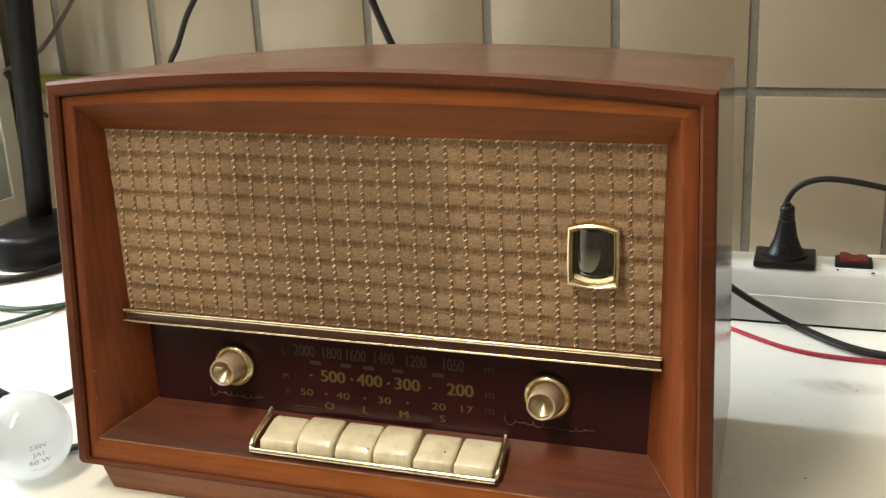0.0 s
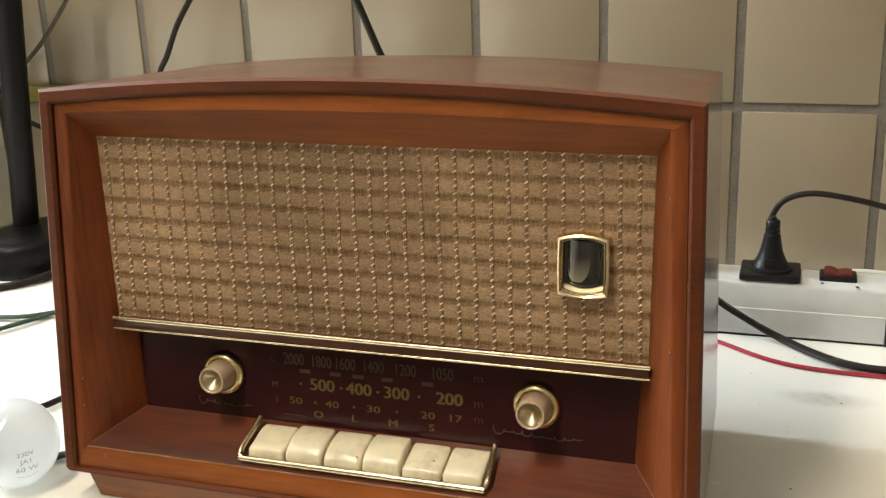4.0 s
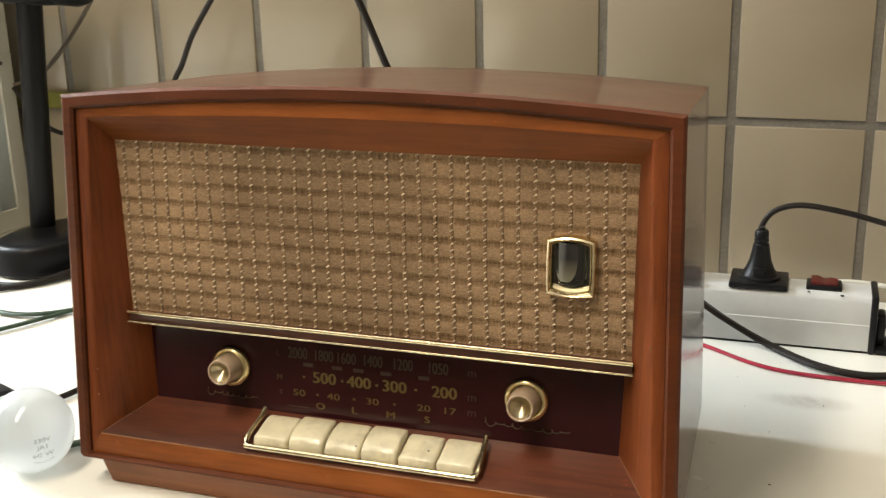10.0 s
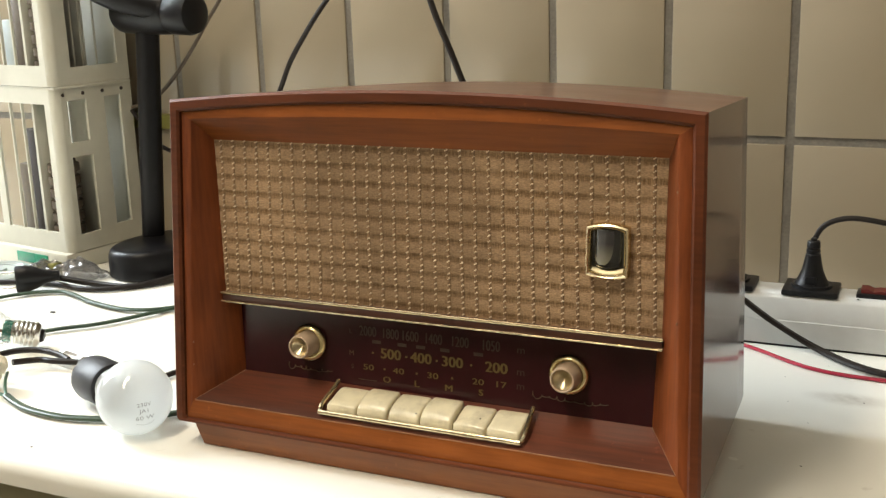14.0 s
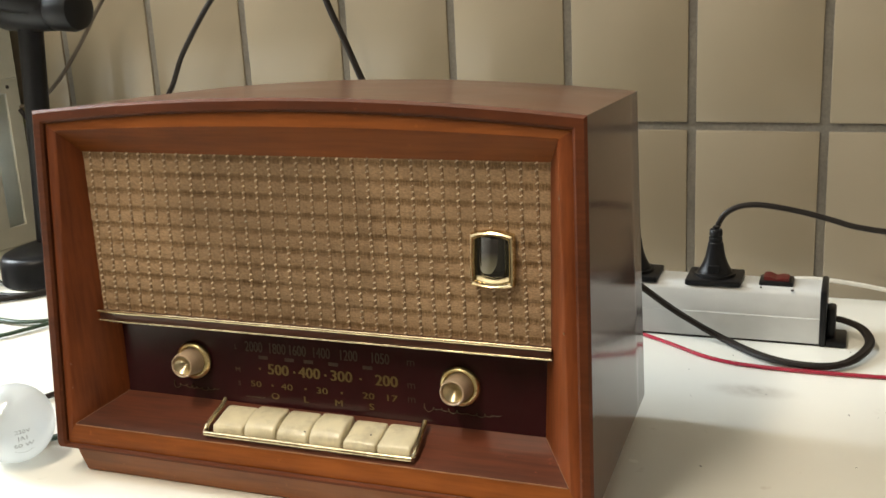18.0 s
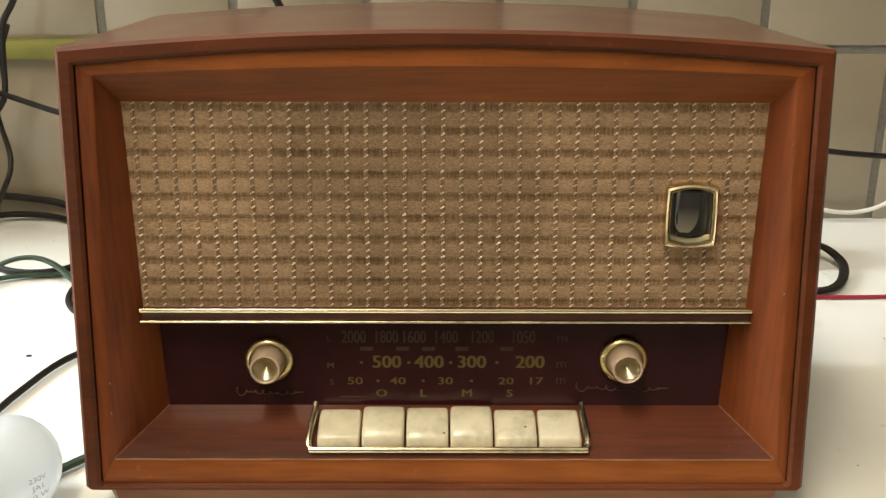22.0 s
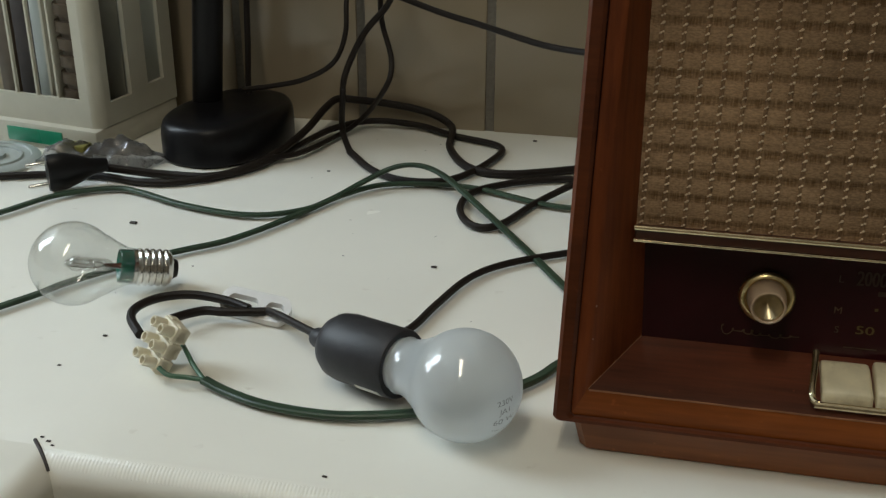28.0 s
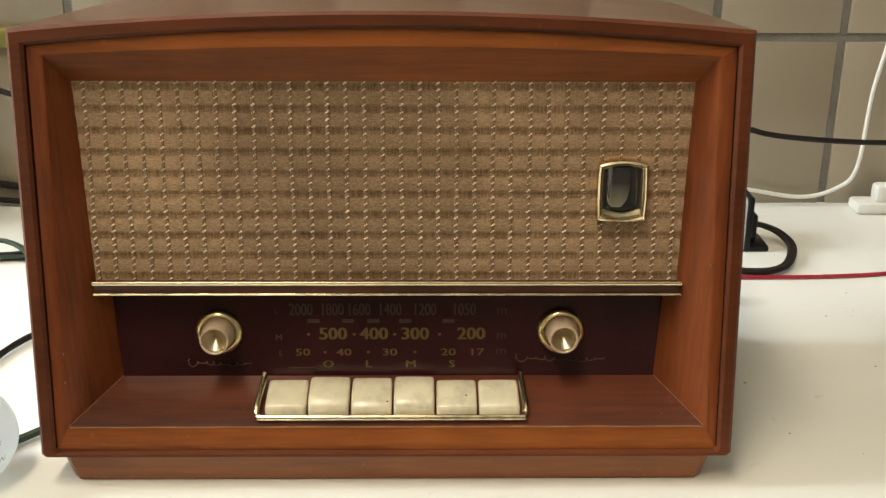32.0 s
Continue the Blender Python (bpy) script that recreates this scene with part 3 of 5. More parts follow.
# side wall with a window opening
WIN = (-0.22, 0.53, 1.46, 2.84)
bm = bmesh.new()
box(bm, (-2.5, -3.0, 0.0), (-2.30, WIN[0], 3.0))
box(bm, (-2.5, WIN[1], 0.0), (-2.30, 0.54, 3.0))
box(bm, (-2.5, WIN[0], 0.0), (-2.30, WIN[1], WIN[2]))
box(bm, (-2.5, WIN[0], WIN[3]), (-2.30, WIN[1], 3.0))
single("wall_west", bm, M_WALL, (-2.5, -3.0, 0), "cream painted side wall with a window opening", "wall", kind="structure", smooth=0)
win = thing("window_1", (-2.30, 0.155, 1.46), "white framed six-pane window in the side wall", "window", kind="structure")
bm = bmesh.new()
for y in (WIN[0], 0.135, WIN[1] - 0.05):
    box(bm, (-2.275, y - 0.01, WIN[2]), (-2.245, y + 0.06, WIN[3]), 0.004)
for z in (WIN[2], 1.90, 2.36, WIN[3] - 0.05):
    box(bm, (-2.277, WIN[0] - 0.01, z - 0.01), (-2.243, WIN[1] + 0.01, z + 0.06), 0.004)
part("window_frame", bm, M_CEIL, win)
# ceiling lamp body above the tube
bm = bmesh.new()
box(bm, (-0.57, -1.86, 2.86), (-0.27, -0.24, 3.00), 0.008)
single("ceiling_lamp", bm, M_CEIL, (-0.42, -1.05, 3.0), "white sheet-metal fluorescent lamp body on the ceiling", "lamp")

# ---- worktop, L-shaped, with a rounded nosing ----
def nosing(rad=0.015, drop=0.0245, n=8):
    """Across the edge: (outwards, down), from the flat top to the underside."""
    out = [(0.0, 0.0)]
    for i in range(1, n + 1):
        a = math.pi / 2 * i / n
        out.append((rad * math.sin(a), -(rad - rad * math.cos(a))))
    out += [(rad, -drop), (rad - 0.004, -drop - 0.003)]
    return out


EDGE_Y, EDGE_X = -0.050, -0.476
bm = bmesh.new()
rings = []
for x in [-2.29, -1.5, -0.9, EDGE_X - 0.0005] + [EDGE_X + (2.29 - EDGE_X) * i / 40 for i in range(41)]:
    prof = nosing()
    k = 1.0 if x > EDGE_X - 0.0002 else 0.0
    ring = [(x, EDGE_Y - o * k, TABLE + dz) for o, dz in prof]
    ring += [(x, WALL_Y - 0.001, TABLE - 0.0275), (x, WALL_Y - 0.001, TABLE)]
    rings.append(ring)
loft(bm, rings)
wt = single("worktop", bm, M_TOP, (0, 0, TABLE), "worn off-white laminate worktop with a rounded front edge", "worktop", kind="structure", smooth=50)
bm = bmesh.new()
rings = []
for y in [EDGE_Y - 2.3 * i / 30 for i in range(31)]:
    ring = [(EDGE_X + o, y, TABLE + dz) for o, dz in nosing()]
    ring += [(-2.29, y, TABLE - 0.0275), (-2.29, y, TABLE)]
    rings.append(ring)
loft(bm, rings)
single("worktop_wing", bm, M_TOP, (-0.6, -0.5, TABLE), "off-white laminate side wing of the worktop meeting it at a corner", "worktop", kind="structure", smooth=50)
bm = bmesh.new()
sweep(bm, [Vector((EDGE_X + o, EDGE_Y - o, TABLE + dz)) for o, dz in [(-0.004, 0.0)] + nosing()[:6]], round_section(0.0011, 7))
single("corner_seam", bm, M_DARK, (EDGE_X, EDGE_Y, TABLE), "dark dirt-filled seam in the corner of the worktop", "seam", kind="structure")
# cabinets under the worktop
structure("base_cabinet", (EDGE_X + 0.014, -0.050, 0.0), (2.29, WALL_Y - 0.002, TABLE - 0.029), M_CABINET, "olive-beige painted base cabinet under the worktop", "cabinet", 0.003)
structure("base_cabinet_wing", (-2.29, -2.4, 0.0), (EDGE_X - 0.004, WALL_Y - 0.002, TABLE - 0.029), M_CABINET, "olive-beige painted base cabinet of the side wing", "cabinet", 0.003)
structure("corner_post", (EDGE_X + 0.0005, -0.058, 0.0), (EDGE_X + 0.0125, -0.032, TABLE - 0.0280), M_DARK, "dark wooden corner post under the worktop joint", "post", 0.002)

# ---- the radio ----
LEAN, ZF = 0.0797, 0.922


def fp(x, z, d=0.0):
    """A point at x, z, that lies d behind the leaning front plane."""
    return Vector((x, LEAN * (z - ZF) + d, z))


def half_width(z):
    return 0.2062 - 0.0230 * (z - ZF)


ARCH = 0.0098


def top_z(x):
    return 1.1728 + ARCH * (1 - (x / 0.2) ** 2)


def outline(inset, n=28):
    """The cabinet's front outline, bottom left corner first, clockwise, inset all round."""
    zb = ZF + inset * 0.33
    pts = []
    rc = 0.002
    xl = half_width(zb) - inset
    pts += [(-(xl - rc), zb), (-xl, zb + rc)]
    for i in range(1, 9):
        z = zb + (1.1728 - inset - zb) * i / 9
        pts.append((-(half_width(z) - inset), z))
    xt = half_width(1.1728) - inset
    for i in range(n + 1):
        x = -xt + 2 * xt * i / n
        pts.append((x, top_z(x * 0.2 / xt) - inset))
    for i in range(8, 0, -1):
        z = zb + (1.1728 - inset - zb) * i / 9
        pts.append((half_width(z) - inset, z))
    pts += [(xl, zb + rc), (xl - rc, zb)]
    return pts


def shell_point(x, z, s, d=0.0):
    """s runs from the front, 0, to the back, 1."""
    f0 = fp(x, z, d)
    k = (z - ZF) / 0.25
    return Vector((x * (1 - 0.034 * s), f0.y * (1 - s) + 0.2092 * s, z - 0.0125 * s * k - 0.004 * s * (1 - k)))


radio = thing("tube_radio", (0, 0.1, TABLE), "vintage walnut table radio with woven cloth front and brass trim", "radio")
bm = bmesh.new()
THICK = 0.0088
rings = [[shell_point(x, z, 0, 0.010) for x, z in outline(THICK)], [shell_point(x, z, 0, 0.0016) for x, z in outline(THICK)],
         [shell_point(x, z, 0, 0.0) for x, z in outline(THICK - 0.0018)], [shell_point(x, z, 0, 0.0) for x, z in outline(0.0018)],
         [shell_point(x, z, 0, 0.0018) for x, z in outline(0.0)]]
for s in (0.2, 0.4, 0.6, 0.8, 0.985):
    rings.append([shell_point(x, z, s) for x, z in outline(0.0)])
rings.append([shell_point(x, z, 1.0) for x, z in outline(0.002)])
rings.append([shell_point(x, z, 1.0) for x, z in outline(THICK)])
rings.append([shell_point(x, z, 0.3) for x, z in outline(THICK)])
loft(bm, rings, True, False)
shell = part("cabinet_shell", bm, M_SHELL, radio, "red-brown walnut veneer cabinet with an arched top")
shell.data.materials.append(M_SIDE)
shell.data.materials.append(M_RIM)
for p in shell.data.polygons:
    if abs(p.normal.x) > 0.8:
        p.material_index = 1
    elif p.normal.y < -0.3:
        p.material_index = 2
bm = bmesh.new()
loft(bm, [[shell_point(x, z, 0.93) for x, z in outline(THICK + 0.0005)], [shell_point(x, z, 0.95) for x, z in outline(THICK + 0.0005)]])
part("back_panel", bm, M_DARK, radio, "dark fibreboard back panel")

# mitred inner frame: four boards that slope back to the cloth and the dial
OUT_T, IN_T = 1.1615, 1.1575


def board(name, ends, material, steps=1, arch=False):
    """Loft between two mitred end sections, each of (x, z, d) points."""
    bm = bmesh.new()
    rings = []
    for i in range(steps + 1):
        t = i / steps
        ring = []
        for k, (a, c) in enumerate(zip(*ends)):
            x, z, d = (a[j] + (c[j] - a[j]) * t for j in range(3))
            if arch and k in (0, 1, 2, 3, 7):
                z += ARCH * (1 - (2 * t - 1) ** 2) * (1.0 if k in (0, 1, 7) else 0.5)
            ring.append(fp(x, z, d))
        rings.append(ring)
    loft(bm, rings)
    return part(name, bm, material, radio)


def corner(xo, zo, xi, zi, xe, ze, de):
    return [(xo, zo, 0.0060), (xo * 0.997 + xi * 0.003, zo, 0.0035), ((xo + 4 * xi) / 5, (zo + 4 * zi) / 5, 0.0025), (xi, zi, 0.0032), (xe, ze, de), (xe, ze, de + 0.010), (xo, zo, 0.045)]


TL = corner(-0.1912, 1.1634, -0.1825, 1.1578, -0.1740, 1.1415, 0.0188)
TR = [(-a, b, c) for a, b, c in TL]
BL = corner(-0.1970, 0.9252, -0.1895, 0.9402, -0.1645, 0.9553, 0.0395)
BR = [(-a, b, c) for a, b, c in BL]
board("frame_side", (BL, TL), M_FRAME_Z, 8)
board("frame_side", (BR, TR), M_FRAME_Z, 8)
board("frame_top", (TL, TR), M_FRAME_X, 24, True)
ledge = board("frame_ledge", (BL, BR), M_FRAME_X, 12)
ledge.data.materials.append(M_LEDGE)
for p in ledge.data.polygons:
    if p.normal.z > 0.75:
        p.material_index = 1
# edge highlights of the two lower mitres, drawn as thin pale lines
for sx in (-1, 1):
    bm = bmesh.new()
    sweep(bm, [fp(sx * (0.1890 + (0.1645 - 0.1890) * t), 0.9405 + (0.9553 - 0.9405) * t, 0.0036 + (0.0395 - 0.0036) * t) + Vector((0, -0.0001, 0.0001)) for t in (0.0, 0.25, 0.5, 0.75, 1.0)], round_section(0.00018, 5))
    part("mitre_line", bm, M_GLINT_CHIP, radio, "pale painted highlight on the mitre joint")
# highlight on the front edge of the ledge, laid on as a pale line
bm = bmesh.new()
sweep(bm, [fp(-0.1885 + 0.377 * i / 24, 0.9402 + 0.00012 * math.sin(i * 2.3), 0.0031) for i in range(25)], round_section(0.00045, 6))
part("worn_edge", bm, M_EDGE_LIGHT, radio, "pale painted highlight along the front edge of the ledge")
# groove between the shell and the frame, its shade put into a dark colour
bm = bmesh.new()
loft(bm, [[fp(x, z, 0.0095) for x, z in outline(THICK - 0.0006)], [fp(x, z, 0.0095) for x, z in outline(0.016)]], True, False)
part("frame_groove", bm, M_GROOVE, radio, "groove round the frame with shade in its dark colour")

# small chips in the varnish of the frame
nick = random.Random(11)
for k in range(4):
    side = nick.choice((-1, 1))
    z = nick.uniform(0.95, 1.15)
    x = side * (0.1895 + (0.1825 - 0.1895) * (z - 0.943) / 0.215 - 0.0003)
    w = nick.uniform(0.0003, 0.0007)
    bm = bmesh.new()
    bmesh.ops.create_icosphere(bm, subdivisions=1, radius=w, matrix=Matrix.Translation(fp(x, z, 0.0030)) @ Matrix.Diagonal((1, 0.5, 1.6, 1)))
    part("varnish_chip", bm, M_GLINT_CHIP, radio, "small pale chip in the varnish", 0)

# plinth
bm = bmesh.new()
rings = []
for z, w, y0, y1 in ((0.9001, 0.1905, 0.0112, 0.188), (0.9012, 0.1920, 0.0100, 0.189), (0.9165, 0.1955, 0.0070, 0.192), (0.9218, 0.1955, 0.0070, 0.192)):
    c = 0.004
    rings.append([(-w + c, y0, z), (w - c, y0, z), (w, y0 + c, z), (w, y1 - c, z), (w - c, y1, z), (-w + c, y1, z), (-w, y1 - c, z), (-w, y0 + c, z)])
loft(bm, rings)
part("plinth", bm, M_PLINTH, radio, "narrow red-brown plinth with bevelled ends")

# speaker cloth: a slightly sagging sheet with raised twisted cords
C_TOP, C_BOT = (1.1425, 0.0192), (1.0200, 0.0258)


def cloth_point(x, v, out=0.0):
    z = C_TOP[0] + (C_BOT[0] - C_TOP[0]) * v
    d = C_TOP[1] + (C_BOT[1] - C_TOP[1]) * v
    return fp(x, z, d - out)


def cloth_half(v):
    return 0.1755 - 0.0030 * v


bm = bmesh.new()
rings = []
for j in range(25):
    v = j / 24
    rings.append([cloth_point(-cloth_half(v) + 2 * cloth_half(v) * i / 70, v, 0.0004 * math.sin(i * 1.7) * math.sin(j * 2.1)) for i in range(71)])
loft(bm, rings, False, False)
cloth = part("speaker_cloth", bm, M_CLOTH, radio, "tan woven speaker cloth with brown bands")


def cord_mesh(seed):
    """A brown core thread with a pair of pale twisted loops three times in every band."""
    r1 = random.Random(seed)
    bm = bmesh.new()
    wave = r1.uniform(0, 6)

    def sway(v):
        return 0.00025 * math.sin(v * 9 + wave)

    rings = []
    for i in range(61):
        c = cloth_point(sway(i / 60), i / 60, 0.0001)
        rr = 0.00100 + 0.00012 * math.sin(i * 1.3 + wave)
        rings.append([c + Vector((rr * math.cos(k * 1.0472), 0.0005 * math.sin(k * 1.0472), 0)) for k in range(6)])
    loft(bm, rings)
    core = len(bm.faces)
    step = 0.01249 / 3
    for k in range(60):
        z = TABLE - 0.00067 + step * k + r1.uniform(-0.00025, 0.00025)
        v = (C_TOP[0] - z) / (C_TOP[0] - C_BOT[0])
        if not 0.004 < v < 0.99:
            continue
        for dx, dz, size in ((-0.00060, -0.00038, 0.00052), (0.00052, 0.00032, 0.00064)):
            size *= r1.uniform(0.75, 1.2)
            c = cloth_point(sway(v) + dx + r1.uniform(-0.0001, 0.0001), v, 0.0006) + Vector((0, 0, dz))
            bmesh.ops.create_icosphere(bm, subdivisions=2, radius=size, matrix=Matrix.Translation(c) @ Matrix.Rotation(radians(-38), 4, "Y") @ Matrix.Diagonal((1.25, 0.75, 0.95, 1)))
    data = mesh_of("cord", bm, M_CORD, BASE[radio])
    data.materials.append(M_CORE)
    for p in data.polygons:
        if p.index < core:
            p.material_index = 1
    return data


CORDS = [cord_mesh(k) for k in range(5)]
for i in range(33):
    x = -0.1688 + 0.01046 * i
    ob = new("cord", CORDS[(i * 3) % 5])
    ob.parent = cloth
    ob.rotation_euler = (0, -math.atan2(0.0030 * x / 0.175, 0.1225), 0)
    mid = cloth_point(0, 0.5)
    ob.location = (x - math.sin(ob.rotation_euler.y) * (mid.z - TABLE), 0, 0)

# trim bar under the cloth
bm = bmesh.new()
box(bm, (-0.1725, 0, 1.0165), (0.1735, 0.006, 1.0230), 0.0012)
for v in bm.verts:
    v.co.y += LEAN * (v.co.z - ZF) + 0.0205
trim = part("trim_bar", bm, M_TRIM, radio, "dark bar edged with two brass strips")
for z, r, metal in ((1.0161, 0.0007, M_BRACKET), (1.0229, 0.0013, M_SILVERGILT)):
    bm = bmesh.new()
    sweep(bm, [fp(-0.1728 + 0.3468 * i / 16, z, 0.0202) for i in range(17)], round_section(r, 10))
    part("brass_strip", bm, metal, trim, "thin bright brass strip")

# dial glass with its scales
bm = bmesh.new()
rings = []
for z0, z1, d in ((0.9538, 1.0200, 0.0390),):
    for x in (-0.169, 0.169):
        rings.append([fp(x, z0, d), fp(x, z1, d), fp(x, z1, d + 0.003), fp(x, z0, d + 0.003)])
loft(bm, rings)
dial = part("dial_glass", bm, M_DIAL, radio, "dark maroon glass dial with gold scales")


def dial_text(body, px, z, hgt, material, widen=1.15, bold=0.0):
    """bold: the letters are struck twice, shifted by that much, for heavy strokes."""
    bm = bmesh.new()
    for k in ((-1, 0, 1) if bold else (0,)):
        text_mesh(bm, body, hgt, lambda u, v: fp(px + u * widen + k * bold, z - hgt / 2 + v, 0.0386 - 0.00005 * k))
    part("dial_lettering", bm, material, dial, smooth=0)


def dx_of(px):
    return (px - 648) * 0.000327 - 0.0434


def dot(bm, x, z, w, hgt):
    bm.faces.new([bm.verts.new(fp(x + a * w / 2, z + c * hgt / 2, 0.0386)) for a, c in ((-1, -1), (1, -1), (1, 1), (-1, 1))])


for body, px in (("500", 676), ("400", 753), ("300", 830), ("200", 936)):
    dial_text(body, dx_of(px), 0.9831, 0.0078, M_INK, 1.04, 0.0004)
for body, px in (("50", 618), ("40", 696), ("30", 782), ("20", 893), ("17", 946)):
    dial_text(body, dx_of(px), 0.9709, 0.0045, M_INK, 1.5, 0.00014)
for body, px in (("O", 666), ("L", 742), ("M", 822), ("S", 900)):
    dial_text(body, dx_of(px), 0.9631, 0.0046, M_INK, 1.3, 0.00028)
for body, px in (("2000", 617), ("1800", 675), ("1600", 725), ("1400", 783), ("1200", 848), ("1050", 922)):
    dial_text(body, dx_of(px), 0.9988, 0.0078, M_INK_GHOST, 0.66, 0.00022)
for body, px, z in (("M", 574, 0.9806), ("S", 576, 0.9701), ("m", 993, 0.9814), ("m", 993, 0.9711), ("L", 572, 0.9976), ("m", 993, 0.9976)):
    dial_text(body, dx_of(px), z, 0.0036, M_INK_DIM if z < 0.99 and px < 900 else M_INK_GHOST, 1.1)
bm = bmesh.new()
for px, z in ((630, 0.9826), (716, 0.9826), (792, 0.9826), (876, 0.9826), (660, 0.9709), (742, 0.9709), (830, 0.9709)):
    dot(bm, dx_of(px), z, 0.0017, 0.0015)
part("dial_dot", bm, M_INK, dial, smooth=0)
bm = bmesh.new()
for px in (640, 705, 752, 812, 893):
    dot(bm, dx_of(px), 0.9913, 0.0075, 0.0026)
part("dial_tick", bm, M_INK_GHOST, dial, smooth=0)
bm = bmesh.new()
dot(bm, dx_of(615), 0.9608, 0.0165, 0.0005)
part("dial_rule", bm, M_INK_DIM, dial, smooth=0)


def scribble(x0, x1, z, amp, waves, name):
    """A handwriting-like gold line, kept illegible."""
    bm = bmesh.new()
    line = []
    for i in range(90):
        t = i / 89
        a = 2 * math.pi * waves * t + 0.9 * math.sin(11 * t + x0 * 40)
        k = (0.35 + 0.65 * math.exp(-6 * t)) * (0.6 + 0.4 * math.sin(17 * t + 1.0))
        line.append(fp(x0 + (x1 - x0) * t + 0.0014 * math.cos(a), z + amp * k * math.sin(a) + 0.0006 * math.sin(7 * t), 0.0386))
    sweep(bm, line, round_section(0.00030, 5))
    part(name, bm, M_INK_DIM, dial)


scribble(-0.1240, -0.0860, 0.9634, 0.0036, 8, "script_mark")
scribble(0.0770, 0.1330, 0.9662, 0.0040, 9, "script_mark")

AXIS_OUT = Vector((0, -1, LEAN)).normalized()


def knob(x, z):
    o = fp(x, z - 0.0022, 0.0385)
    k = part("knob", bm_rev([(0.0, 0.0), (0.0138, 0.0), (0.0146, 0.0010), (0.0146, 0.0022), (0.0139, 0.0036), (0.0124, 0.0050), (0.0113, 0.0053), (0.0106, 0.0046), (0.0105, 0.0012), (0.0, 0.0012)], o), M_GILT, radio, "brass-ringed cream control knob")
    part("knob_collar", bm_rev([(0.0, 0.001), (0.0098, 0.001), (0.0098, 0.0060), (0.0089, 0.0170), (0.0086, 0.0181), (0.0080, 0.0184), (0.0074, 0.0178), (0.0073, 0.0085), (0.0, 0.0085)], o), M_COLLAR, k, "pinkish cream tapered collar")
    part("knob_cap", bm_rev([(0.0, 0.0080), (0.0072, 0.0140), (0.0073, 0.0166), (0.0069, 0.0168), (0.0064, 0.0160), (0.0035, 0.0136), (0.0, 0.0108)], o), M_CAP, k, "dished brass cap")


def bm_rev(profile, o):
    bm = bmesh.new()
    revolve(bm, profile, o, AXIS_OUT, 36)
    return bm


knob(-0.1036, 0.9872)
knob(0.1058, 0.9878)

# tuning eye in a brass bezel
EX, EZ0, EZ1, EW = 0.1357, 1.0606, 1.0977, 0.0148


def eye_loop(k, d, n=10):
    pts = []
    w, z0, z1 = EW * k, EZ0 + EW * (1 - k), EZ1 - EW * (1 - k)
    for i in range(n + 1):
        t = -1 + 2 * i / n
        pts.append(fp(EX + w * t * 0.965, z1 - 0.0022 * t * t, d))
    for i in range(1, n):
        t = -1 + 2 * i / n
        pts.append(fp(EX + w * (0.965 + 0.035 * (1 - t * t)), z1 - 0.0022 - (z1 - z0 - 0.0040) * i / n, d))
    for i in range(n + 1):
        t = 1 - 2 * i / n
        pts.append(fp(EX + w * t * 0.965, z0 + 0.0018 * t * t, d))
    for i in range(1, n):
        t = -1 + 2 * i / n
        pts.append(fp(EX - w * (0.965 + 0.035 * (1 - t * t)), z0 + 0.0018 + (z1 - z0 - 0.0040) * i / n, d))
    return pts


bm = bmesh.new()
loft(bm, [eye_loop(1.0, 0.0235), eye_loop(1.0, 0.0185), eye_loop(0.965, 0.0165), eye_loop(0.90, 0.0158), eye_loop(0.84, 0.0166), eye_loop(0.81, 0.0180), eye_loop(0.78, 0.0176), eye_loop(0.74, 0.0200), eye_loop(0.72, 0.0215)], True, False)
bezel = part("eye_bezel", bm, M_SILVERGILT, radio, "brass bezel of the tuning eye")
bm = bmesh.new()
loft(bm, [eye_loop(0.76, 0.0206), eye_loop(0.76, 0.0222)])
part("eye_screen", bm, M_EYE, bezel, "dark glass of the tuning eye")
bm = bmesh.new()
rings = []
for hgt, k in ((0.0, 0.62), (0.0012, 0.86), (0.0030, 0.97), (0.0060, 1.0), (0.0262, 1.0)):
    z = EZ0 + 0.0066 + hgt
    rings.append([fp(EX + 0.0094 * k * math.cos(2 * math.pi * i / 28), z, 0.0208 + 0.0032 * k * math.sin(2 * math.pi * i / 28)) for i in range(28)])
loft(bm, rings)
part("eye_tube", bm, M_EYE, bezel, "dark glass indicator tube")
bm = bmesh.new()
rings = []
for hgt, x0, x1 in ((0.0030, -0.0060, -0.0010), (0.0050, -0.0078, 0.0012), (0.0080, -0.0086, 0.0028), (0.0120, -0.0088, 0.0038), (0.0180, -0.0088, 0.0043), (0.0255, -0.0086, 0.0043)):
    ring = []
    for k in range(7):
        x = x0 + (x1 - x0) * k / 6
        ring.append(fp(EX + x, EZ0 + 0.0064 + hgt, 0.02075 - 0.0032 * math.sqrt(max(0.0, 1 - (x / 0.0094) ** 2))))
    rings.append(ring)
loft(bm, rings, False, False)
part("phosphor", bm, M_EYE_GLOW, bezel, "pale grey phosphor patch on the tube")

bm = bmesh.new()
rings = []
for up, d in ((0.0026, 0.0176), (0.0036, 0.0180), (0.0056, 0.0196), (0.0062, 0.0206)):
    rings.append([fp(EX - 0.0108 + 0.0216 * i / 12, EZ0 + up + (0.0016 * (2 * i / 12 - 1) ** 2 if up > 0.005 else 0.0), d) for i in range(13)])
loft(bm, rings, False, False)
part("eye_shelf", bm, M_SILL, bezel, "bright sloping sill below the tube")

# six piano keys in a brass bracket
def key_point(x, z, d):
    s = (0.030 - d) / 0.0222
    return fp(x, z - 0.0004 + 0.0016 * s, d + 0.0040 - 0.0015 * s)



